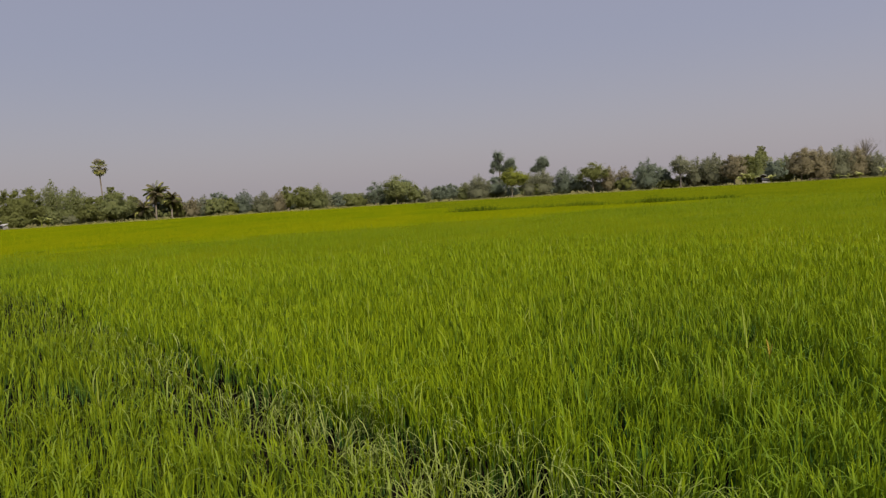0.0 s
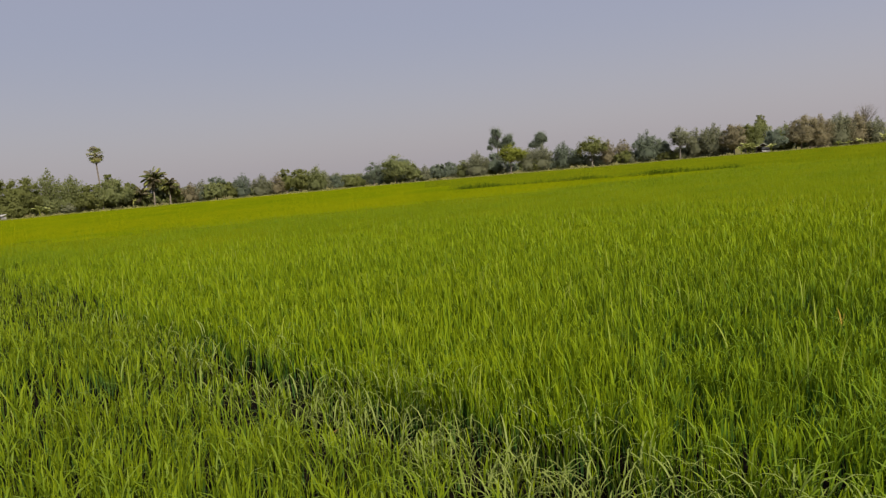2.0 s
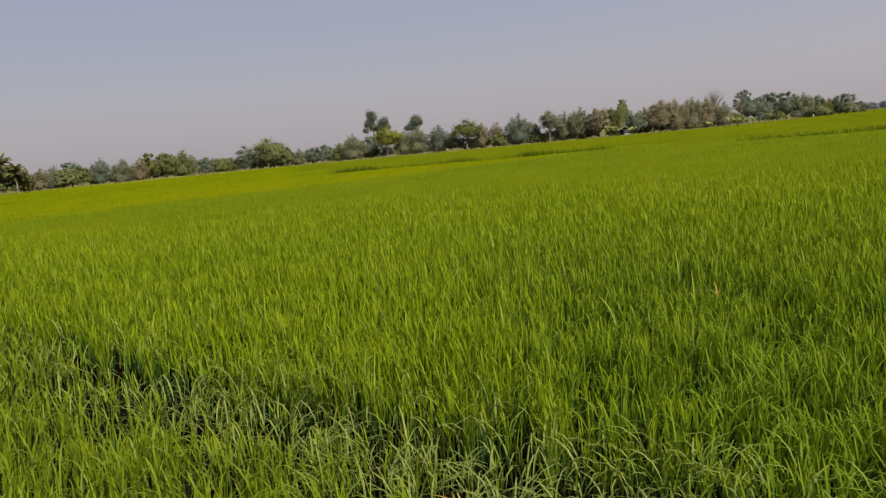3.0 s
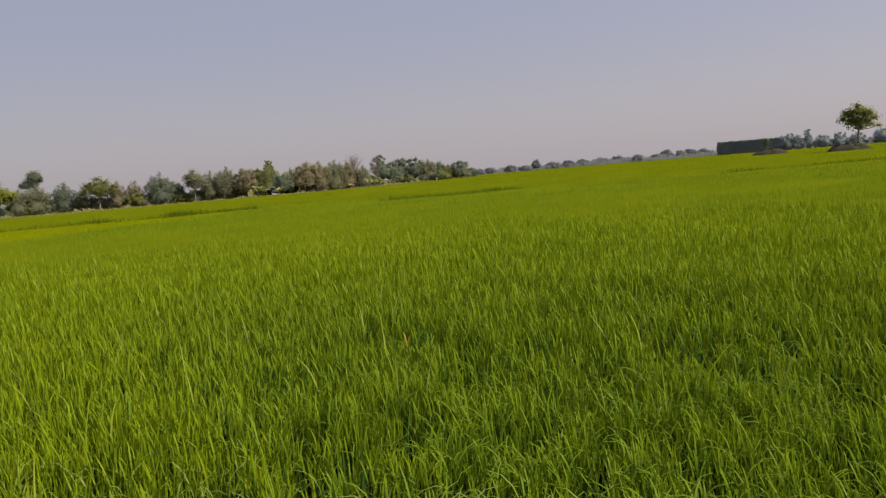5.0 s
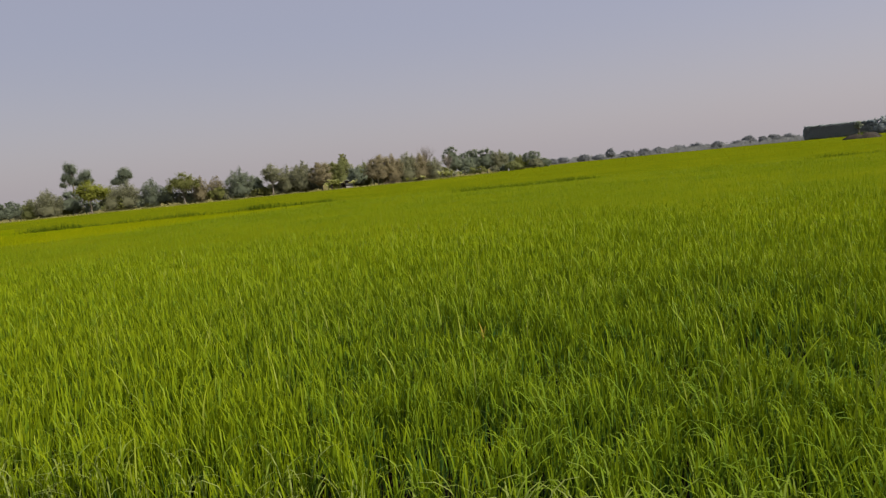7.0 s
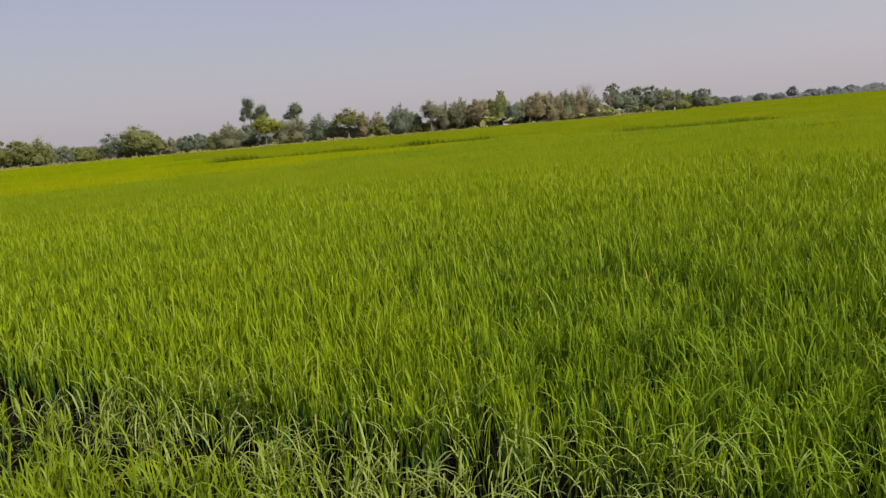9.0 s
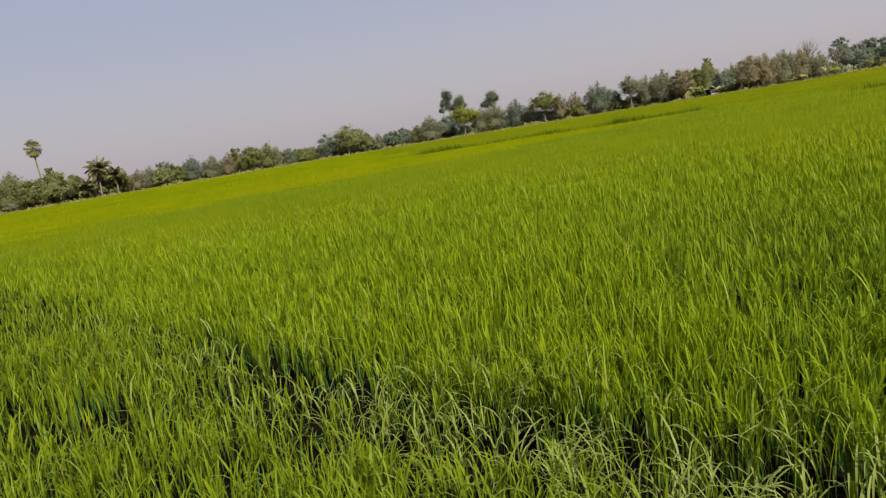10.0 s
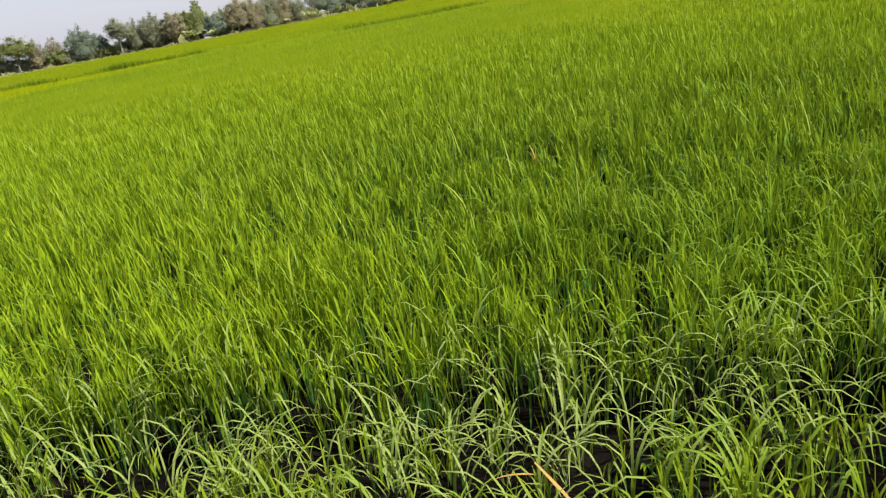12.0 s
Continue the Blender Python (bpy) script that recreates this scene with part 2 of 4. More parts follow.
M_ROOF = rough_material("weathered_sheet_roof", (0.26, 0.25, 0.24), (0.46, 0.44, 0.41), 1.0, 0.6, 0.2, 15.0)
M_DARK_WOOD = rough_material("dark_wood", (0.03, 0.024, 0.02), (0.10, 0.075, 0.055), 2.0, 0.8, 0.4, 30.0)


# ---- mesh helpers ----
def mesh_from(name, verts, faces, material, attrs=None, smooth=True):
    """A mesh from one vertex array and one or more index arrays (triangles or quads)."""
    faces = [np.asarray(f, np.int32) for f in faces if len(f)]
    loops = np.concatenate([f.ravel() for f in faces])
    counts = np.concatenate([np.full(len(f), f.shape[1], np.int32) for f in faces])
    me = bpy.data.meshes.new(name)
    me.vertices.add(len(verts))
    me.vertices.foreach_set("co", np.asarray(verts, np.float32).ravel())
    me.loops.add(len(loops))
    me.loops.foreach_set("vertex_index", loops)
    me.polygons.add(len(counts))
    me.polygons.foreach_set("loop_start", np.concatenate([[0], np.cumsum(counts)[:-1]]).astype(np.int32))
    me.polygons.foreach_set("use_smooth", np.full(len(counts), smooth))
    for key, values in (attrs or {}).items():
        me.attributes.new(key, "FLOAT", "POINT").data.foreach_set("value", np.asarray(values, np.float32).ravel())
    me.update(calc_edges=True)
    me.materials.append(material)
    return me


def part(name, me, parent, label=""):
    ob = new(name, me)
    ob.parent = parent
    return tagged(ob, label) if label else ob


def thing(name, x, y, z, label, category, group="", kind=""):
    ob = new(name)
    ob.location = (x, y, z)
    ob.empty_display_size = 0.2
    return tagged(ob, label, category, group, kind)


class Geo:
    """Gathers tubes, plates and boxes of one part."""

    def __init__(self):
        self.v, self.q, self.t, self.n, self.h, self.out = [], [], [], 0, [], []

    def add(self, verts, quads=(), tris=(), hue=0.5, out=None):
        verts = np.asarray(verts, float).reshape(-1, 3)
        self.out.append(np.zeros((len(verts), 3)) if out is None else out)
        self.v.append(verts)
        self.h.append(np.full(len(verts), hue) if np.isscalar(hue) else np.asarray(hue))
        if len(quads):
            self.q.append(np.asarray(quads) + self.n)
        if len(tris):
            self.t.append(np.asarray(tris) + self.n)
        self.n += len(verts)
        return self

    def tube(self, path, radii, sides=7, hue=0.5):
        path, k = np.asarray(path, float), len(path)
        ahead = np.gradient(path, axis=0)
        ahead /= np.linalg.norm(ahead, axis=1)[:, None] + 1e-9
        ref = np.where(np.abs(ahead[:, 2:3]) > 0.9, [[1.0, 0, 0]], [[0, 0, 1.0]])
        a = np.cross(ahead, ref)
        a /= np.linalg.norm(a, axis=1)[:, None]
        b = np.cross(ahead, a)
        w = np.linspace(0, 2 * np.pi, sides, endpoint=False)
        ring = path[:, None] + np.asarray(radii, float)[:, None, None] * (np.cos(w)[None, :, None] * a[:, None] + np.sin(w)[None, :, None] * b[:, None])
        i, j = np.meshgrid(np.arange(k - 1), np.arange(sides), indexing="ij")
        j2 = (j + 1) % sides
        quads = np.stack([i * sides + j, i * sides + j2, (i + 1) * sides + j2, (i + 1) * sides + j], -1).reshape(-1, 4)
        return self.add(ring.reshape(-1, 3), quads, hue=hue)

    def box(self, lo, hi):
        (x0, y0, z0), (x1, y1, z1) = lo, hi
        v = np.array([(x, y, z) for z in (z0, z1) for y in (y0, y1) for x in (x0, x1)], float)
        return self.add(v, [(0, 2, 3, 1), (4, 5, 7, 6), (0, 1, 5, 4), (2, 6, 7, 3), (0, 4, 6, 2), (1, 3, 7, 5)])

    def leaves(self, centres, size, flat=0.4, rng=RNG, out=None):
        """Diamond leaves at the centres, turned at random, flatter as flat rises."""
        k = len(centres)
        up = rng.normal(size=(k, 3)) * (1 - flat) + np.array([0, 0, flat * 1.6])
        up /= np.linalg.norm(up, axis=1)[:, None]
        if out is not None:                       # the upper face of a leaf looks out of the crown
            up = -(out / np.linalg.norm(out, axis=1)[:, None] + 0.3 * rng.normal(size=(k, 3)))
            up /= np.linalg.norm(up, axis=1)[:, None]
        a = np.cross(up, rng.normal(size=(k, 3)))
        a /= np.linalg.norm(a, axis=1)[:, None]
        b = np.cross(up, a)
        s = (size * rng.uniform(0.6, 1.35, k))[:, None]
        v = np.stack([centres - a * s, centres + b * s * 0.45 - a * s * 0.1, centres + a * s, centres - b * s * 0.45 - a * s * 0.1], 1)
        q = np.arange(4 * k).reshape(-1, 4)
        return self.add(v.reshape(-1, 3), q, hue=np.repeat(rng.uniform(0, 1, k), 4), out=None if out is None else np.repeat(out, 4, 0))

    def mesh(self, name, material, smooth=True):
        me = mesh_from(name, np.concatenate(self.v), [np.concatenate(f) for f in (self.q, self.t) if f], material,
                       {"hue": np.concatenate(self.h)}, smooth)
        out = np.concatenate(self.out)
        if np.abs(out).sum() > 0:                 # leaves shade with the mass that they belong to
            me.normals_split_custom_set_from_vertices(out)
        return me


def lattice(ix, iy, seed):
    h = (ix * 374761393 + iy * 668265263 + seed * 974711) & 0xFFFFFFFF
    h = ((h ^ (h >> 13)) * 1274126177) & 0xFFFFFFFF
    return ((h ^ (h >> 16)) & 0xFFFF) / 65535.0


def ripple(x, y, size, seed=1):
    """Smooth noise from 0 to 1 with lumps of that size."""
    u, v = np.asarray(x, float) / size + 1000, np.asarray(y, float) / size + 1000
    iu, iv = np.floor(u).astype(np.int64), np.floor(v).astype(np.int64)
    fu, fv = u - iu, v - iv
    fu, fv = fu * fu * (3 - 2 * fu), fv * fv * (3 - 2 * fv)
    a, b = lattice(iu, iv, seed), lattice(iu + 1, iv, seed)
    c, d = lattice(iu, iv + 1, seed), lattice(iu + 1, iv + 1, seed)
    return (a * (1 - fu) + b * fu) * (1 - fv) + (c * (1 - fu) + d * fu) * fv


# ---- plan of the fields ----
HEART = np.array([-0.6, 0.75])                    # where the walk goes on
FURROW_A, FURROW_B = np.array([-8.17, 11.73]), np.array([0.55, 2.65])
ALONG = (FURROW_B - FURROW_A) / np.linalg.norm(FURROW_B - FURROW_A)
ACROSS = np.array([-ALONG[1], ALONG[0]])          # towards the big field


def furrow(x, y):
    """Metres from the bare furrow: positive in the big field, negative on the bund where the walk goes."""
    return (x - FURROW_A[0]) * ACROSS[0] + (y - FURROW_A[1]) * ACROSS[1] + 0.12 * (ripple(x, y, 0.9, 5) - 0.5)


def ground_height(x, y):
    d = furrow(x, y)
    near = np.exp(-((x - HEART[0]) ** 2 + (y - HEART[1]) ** 2) / 30.0 ** 2)
    bund = 0.10 * np.exp(-((d + 1.9) / 0.7) ** 2) - 0.05 * np.exp(-(d / 0.3) ** 2)
    return near * (bund + 0.05 * (ripple(x, y, 0.35, 8) - 0.5) + 0.03 * (ripple(x, y, 0.12, 9) - 0.5))


def polar(az, dist):
    a = radians(az)
    return HEART[0] + dist * math.sin(a), HEART[1] + dist * math.cos(a)


def field_end(x, y):
    """Positive inside the rice, negative past its far edges (along the trees, and open to the right)."""
    az = np.degrees(np.arctan2(x - HEART[0], y - HEART[1]))
    r = np.hypot(x - HEART[0], y - HEART[1])
    edge = np.interp(az, [-180, -60, -37, -25, -10, 0, 20, 28, 33, 38, 45, 70, 100, 180], [90, 95, 104, 112, 124, 130, 136, 142, 175, 300, 380, 370, 200, 90])
    return edge - r


def yellow(x, y):
    """Positive in the yellower plot that lies further back on one side."""
    line = np.interp(x, [-60, -19, -14.5, -12, -7.5, -3, 1, 8, 14, 18], [23, 23.5, 23.3, 24.5, 28.5, 31, 33.5, 37, 43, 400])
    behind = np.interp(x, [-30, -8, -1.8, 4.3, 8.8, 11.5, 16], [400, 75, 48.3, 47.2, 46, 45, 45])      # a greener plot past the grassy bund
    return np.minimum(y - line, (behind - y) * 1.5) + 6.0 * (ripple(x, y, 7, 3) - 0.5) + 3.0 * (ripple(x, y, 2, 13) - 0.5)


SPARSE = [(1.1, 3.55, 0.20), (1.75, 3.85, 0.20), (2.25, 3.45, 0.18), (3.1, 3.5, 0.18), (2.75, 2.95, 0.18), (3.5, 3.05, 0.16), (0.36, 3.0, 0.19), (-0.06, 3.0, 0.2), (0.9, 2.85, 0.22),
          (-0.9, 3.9, 0.14), (0.75, 3.9, 0.12), (0.65, 4.4, 0.12), (2.1, 5.2, 0.2), (4.2, 4.4, 0.18),
          (1.5, 2.3, 0.17), (2.0, 2.0, 0.16), (1.2, 2.55, 0.15), (2.2, 2.55, 0.16), (1.7, 2.8, 0.16), (2.6, 2.3, 0.16), (1.95, 3.2, 0.15), (1.35, 3.1, 0.14), (0.5, 3.45, 0.10), (2.9, 2.5, 0.14)]
BARE = [(-1.38, 4.25, 0.15), (-1.12, 4.05, 0.15), (-0.5, 3.2, 0.16), (-0.27, 3.12, 0.17), (-0.85, 4.15, 0.10)]


def thin(x, y, spots):
    """Up to 1 in the thin spots, where leaves hang over."""
    out = np.zeros(len(x))
    for sx, sy, sr in spots:
        out = np.maximum(out, np.exp(-((x - sx) ** 2 + (y - sy) ** 2) / (1.25 * sr) ** 2))
    return out

# ---- ground ----
rings = np.concatenate([np.linspace(0.0, 9, 120), np.geomspace(9.3, 4200, 70)])
turns = np.linspace(0, 2 * np.pi, 181)[:-1]
rr, tt = np.meshgrid(rings, turns, indexing="ij")
gx, gy = HEART[0] + rr * np.sin(tt), HEART[1] + rr * np.cos(tt)
gi, gj = np.meshgrid(np.arange(len(rings) - 1), np.arange(len(turns)), indexing="ij")
gj2 = (gj + 1) % len(turns)
gq = np.stack([gi * 180 + gj, (gi + 1) * 180 + gj, (gi + 1) * 180 + gj2, gi * 180 + gj2], -1).reshape(-1, 4)
inner = (field_end(gx, gy) > -2).reshape(-1)
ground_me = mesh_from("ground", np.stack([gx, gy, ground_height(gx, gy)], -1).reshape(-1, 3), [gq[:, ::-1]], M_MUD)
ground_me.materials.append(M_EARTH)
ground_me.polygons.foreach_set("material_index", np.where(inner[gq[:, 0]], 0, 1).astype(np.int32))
tagged(new("ground", ground_me), "wet mud of the paddies, coloured dark with plant shade, and dry earth beyond", "ground", kind="structure")


# ---- rice ----
def blades(base, az, length, tilt, bend, width, segs, hue, twist=0.5):
    """Arrays of a ribbon leaf for every base point: leaning to az, bending over by bend."""
    k = len(base)
    s = np.linspace(0, 1, segs + 1)
    mid = (s[1:] + s[:-1]) / 2
    th = tilt[:, None] + bend[:, None] * mid[None] ** 1.6
    step = (length / segs)[:, None]
    out = np.concatenate([np.zeros((k, 1)), np.cumsum(step * np.sin(th), 1)], 1)
    rise = np.concatenate([np.zeros((k, 1)), np.cumsum(step * np.cos(th), 1)], 1)
    c = base[:, None] + np.stack([out * np.cos(az)[:, None], out * np.sin(az)[:, None], rise], -1)
    side_az = az + np.pi / 2 + RNG.uniform(-twist, twist, k)
    side = np.stack([np.cos(side_az), np.sin(side_az), np.zeros(k)], -1)[:, None]
    half = (width / 2)[:, None, None] * ((1 - s ** 3.2) * np.minimum(1, 0.4 + 2.2 * s))[None, :, None]
    left, right = (c - side * half)[:, :-1], (c + side * half)[:, :-1]
    v = np.concatenate([np.stack([left, right], 2).reshape(k, -1, 3), c[:, -1:]], 1)
    nv = 2 * segs + 1
    start = (np.arange(k) * nv)[:, None, None]
    j = 2 * np.arange(segs - 1)
    quads = (start + np.stack([j, j + 1, j + 3, j + 2], -1)[None]).reshape(-1, 4)
    tris = (start[:, 0] + np.array([[nv - 3, nv - 2, nv - 1]])).reshape(-1, 3)
    along = np.tile(np.concatenate([np.repeat(s[:-1], 2), [1.0]]), k)
    return v.reshape(-1, 3), quads, tris, {"along": along, "hue": np.repeat(hue, nv)}


def scatter(r0, r1, az0, az1, per_m2):
    area = math.pi * (r1 ** 2 - r0 ** 2) * (az1 - az0) / 360
    k = int(area * per_m2)
    r = np.sqrt(RNG.uniform(r0 ** 2, r1 ** 2, k))
    r = np.abs(r * (1 + RNG.normal(0, 0.02 if r1 < 5 else 0.05 if r1 < 10 else 0.09, k)))             # neighbouring bands mingle
    a = np.radians(RNG.uniform(az0, az1, k))
    return HEART[0] + r * np.sin(a), HEART[1] + r * np.cos(a)


def rice_layer(x, y, where, segs, width, per_tiller):
    """Leaves of the tillers at x, y that lie in the wanted plot."""
    d = furrow(x, y)
    keep = field_end(x, y) > 0
    tall_plot = d > 0.12
    blur = 5.0 * (lattice((x * 97).astype(np.int64), (y * 89).astype(np.int64), 77) - 0.5)      # tillers of both plots mingle at the border
    if where == "big":
        keep &= tall_plot & (yellow(x, y) + blur <= 0)
    elif where == "yellow":
        keep &= tall_plot & (yellow(x, y) + blur > 0)
    else:
        keep &= ~tall_plot
        lump = ripple(x, y, 0.5, 21) * 0.6 + ripple(x, y, 0.2, 22) * 0.4
        chance = 0.72 * np.where(d > -0.3, 0.6, np.clip((lump - 0.3) * 2.2, 0.32, 0.75)) * np.clip(-(d + 0.05) / 0.7, 0.7, 1)
        off = np.clip((np.hypot(x - HEART[0], y - HEART[1]) - 4.5) / 2.5, 0, 1)           # the furrow closes further off
        keep &= RNG.uniform(size=len(x)) < np.maximum(chance, 0.6 * off)
    if where != "bund":
        floor = np.clip((np.hypot(x - HEART[0], y - HEART[1]) - 6) / 10, 0, 0.6)
        keep &= RNG.uniform(size=len(x)) < np.clip(0.22 + 1.4 * floor + 1.45 * ripple(x, y, 0.17, 51) * (0.5 + ripple(x, y, 0.6, 52)), 0.05, 1)
    bare, open_mud = thin(x, y, SPARSE + BARE), thin(x, y, BARE)
    keep &= RNG.uniform(size=len(x)) > np.maximum(0.25 * bare, 0.88 * open_mud)
    if not keep.any():
        return np.zeros((0, 3)), (), (), {}
    x, y, d, bare = (np.repeat(a[keep], per_tiller) for a in (x, y, d, bare))
    k = len(x)
    near = np.clip(1.8 - np.hypot(x - HEART[0], y - HEART[1]) / 4.2, 0, 1)
    edge = np.exp(-np.clip(np.abs(d) - 0.12, 0, 9) / 0.35) * np.clip(1.4 - np.hypot(x - HEART[0], y - HEART[1]) / 9, 0.1, 1)          # leaves hang more beside the furrow
    plot = 1.0 if where != "bund" else 0.84
    tallness = plot * (0.84 + 0.16 * ripple(x, y, 1.6, 11) + 0.16 * ripple(x, y, 0.22, 12)) * RNG.uniform(0.88, 1.03, k) * (1 - 0.3 * bare)
    tallness = tallness * (1 - 0.22 * np.exp(-((d + 0.18) / 0.42) ** 2) * (d < 0.12) * near)          # stunted plants stand in the furrow
    hanging = RNG.uniform(size=k) < (0.04 + 0.03 * (np.hypot(x - HEART[0], y - HEART[1]) < 4.5) + 0.13 * edge + 0.2 * bare + (0.09 if where == "bund" else 0) + 0.20 * near * np.exp(-((d + 0.2) / 0.4) ** 2))
    away = np.hypot(x - HEART[0], y - HEART[1])
    upper = ~hanging & (RNG.uniform(size=k) < 0.62 + 0.3 * np.clip((away - 6) / 6, 0, 1))                  # short leaves that part from the culm high up
    z0 = np.where(hanging, RNG.uniform(0.12, 0.36, k) * tallness, np.where(upper, RNG.uniform(0.24, 0.38, k) * tallness, RNG.uniform(-0.02, 0.12, k)))
    length = np.where(hanging, RNG.uniform(0.18, 0.33, k), np.where(upper, RNG.uniform(0.10, 0.21, k) * tallness, (0.46 * tallness - z0) * RNG.uniform(0.85, 1.06, k)))
    tilt = np.where(hanging, RNG.uniform(0.0, 0.35, k), np.where(upper, np.abs(RNG.normal(0.20, 0.17, k)), np.abs(RNG.normal(0.08, 0.09, k))))
    bend = np.where(hanging, RNG.uniform(1.8, 3.1, k), np.where(upper, np.abs(RNG.normal(0.32, 0.45, k)), np.abs(RNG.normal(0.2, 0.22, k))))
    proud = upper & (RNG.uniform(size=k) < 0.008) & (away > 3)         # single pale leaves that stand above the rest
    length = np.where(proud, 0.3, length)
    tilt = np.where(proud, 0.6 * tilt, tilt)
    az = RNG.uniform(0, 2 * np.pi, k)
    az = np.where(hanging, az, az + 0.2 * np.sin(0.3 - az))          # a light lean down the wind
    base = np.stack([x + RNG.normal(0, 0.012, k), y + RNG.normal(0, 0.012, k), ground_height(x, y) + z0], -1)
    w = width * RNG.uniform(0.7, 1.2, k) * (1.02 if where == "bund" else 1.0) * np.where(hanging, 0.84, np.where(upper, 0.86, 0.95))
    hue = np.where(hanging, RNG.uniform(0.7, 0.9, k) + 0.25 * edge + 0.08 * bare, np.clip(0.42 + 0.16 * np.clip((np.hypot(x - HEART[0], y - HEART[1]) - 5) / 10, 0, 1) + RNG.normal(0, 0.2, k) * np.clip(1.3 - np.hypot(x - HEART[0], y - HEART[1]) / 20, 0.2, 1), 0, 0.85))
    fresh_green = np.clip((x + 0.2) / 1.4, 0, 1) * np.clip((9 - np.hypot(x - HEART[0], y - HEART[1])) / 3, 0, 1)     # greener, lusher corner
    hue = np.where(proud, 0.95, hue - (0.24 - 0.06 * hanging) * fresh_green)
    v, q, t, at = blades(base, az, np.maximum(length, 0.1), tilt, bend, w, segs, hue)
    at["along"] = at["along"] * np.repeat(1 - 0.24 * fresh_green, 2 * segs + 1)
    at["along"] = np.where(np.repeat(upper, 2 * segs + 1), 0.38 + 0.62 * at["along"], at["along"])
    at["along"] = np.where(np.repeat(hanging, 2 * segs + 1), 0.40 + 0.04 * at["along"], at["along"])    # hanging leaves stay pale with the painted-in sheen, with no yellow tip
    return v, q, t, at


def joined(layers):
    v, q, t, at, n = [], [], [], {"along": [], "hue": []}, 0
    for verts, quads, tris, attrs in layers:
        if not len(verts):
            continue
        v.append(verts)
        if len(quads):
            q.append(quads + n)
        t.append(tris + n)
        for key in at:
            at[key].append(attrs[key])
        n += len(verts)
    return np.concatenate(v), [np.concatenate(f) for f in (q, t) if f], {key: np.concatenate(a) for key, a in at.items()}


BANDS = [  # from, to (m), azimuths, tillers per m2, leaf segments, leaf width, leaves per tiller
    (0.5, 4.2, -66, 92, 560, 5, 0.0100, 5),
    (4.2, 8, -60, 86, 340, 4, 0.0128, 4),
    (8, 16, -55, 82, 180, 2, 0.0165, 3),
    (16, 28, -50, 78, 210, 1, 0.0185, 2),
    (28, 45, -50, 78, 120, 1, 0.028, 2),
    (1.0, 9, 92, 294, 60, 2, 0.016, 2),
]
FAR_BANDS = [
    (45, 125, -48, 76, 9, 1, 0.11, 1),
    (125, 390, 25, 76, 1.6, 1, 0.30, 1),
    (9, 90, 78, 310, 2.5, 1, 0.10, 1),
]
near_spots = [(band, scatter(*band[:5])) for band in BANDS]
far_spots = [(band, scatter(*band[:5])) for band in FAR_BANDS]
for where, spots, label, material in (("big", near_spots, "dense upright bright green young rice in the paddy", M_RICE),
                                      ("big", far_spots, "even green rice in the far part of the paddy", M_RICE_FAR),
                                      ("yellow", near_spots + far_spots, "yellower green rice in the plot further back", M_RICE_PALE),
                                      ("bund", near_spots + far_spots, "thinner drooping rice and grass along the bund", M_BUND_RICE)):
    verts, faces, attrs = joined([rice_layer(x, y, where, b[5], b[6], b[7]) for b, (x, y) in spots])
    tagged(new("rice_plants" if where != "bund" else "bund_grass", mesh_from("rice_plants", verts, faces, material, attrs)), label, "rice", kind="stuff")

# Lower leaves that close the stand between the far tillers.
mask = rings > 7
lr = rings[mask & (rings < 400)]
lx, ly = HEART[0] + lr[:, None] * np.sin(turns)[None], HEART[1] + lr[:, None] * np.cos(turns)[None]
li, lj = np.meshgrid(np.arange(len(lr) - 1), np.arange(180), indexing="ij")
lj2 = (lj + 1) % 180
lq = np.stack([li * 180 + lj, li * 180 + lj2, (li + 1) * 180 + lj2, (li + 1) * 180 + lj], -1).reshape(-1, 4)
lz = np.clip(0.30 * np.clip((np.hypot(lx - HEART[0], ly - HEART[1]) - 7) / 4, 0, 1), 0, 0.3) + 0.10 * np.clip((np.hypot(lx - HEART[0], ly - HEART[1]) - 9) / 6, 0, 1) - 0.06 + 0.06 * ripple(lx, ly, 2.0, 4)
lz = lz - 0.45 * np.clip(1 - (furrow(lx, ly) - 0.8) / 2.0, 0, 1) * (np.hypot(lx, ly) < 40)       # it thins out towards the furrow
inside = ((field_end(lx, ly) > 1) & ((furrow(lx, ly) > 0.8) | (np.hypot(lx, ly) > 40))).reshape(-1)
for pale in (False, True):
    pick = inside[lq].all(1) & ((yellow(lx, ly).reshape(-1)[lq[:, 0]] > 0) == pale)
    used, inv = np.unique(lq[pick], return_inverse=True)
    pts = np.stack([lx, ly, lz], -1).reshape(-1, 3)[used]
    me = mesh_from("rice_understorey", pts, [inv.reshape(-1, 4)], M_RICE_PALE if pale else M_RICE_LOW, {"hue": ripple(pts[:, 0], pts[:, 1], 1.3, 6) * 0.6, "along": np.zeros(len(pts))})
    tagged(new("rice_understorey", me), "low leaves closing the rice stand further off", "rice", kind="stuff")


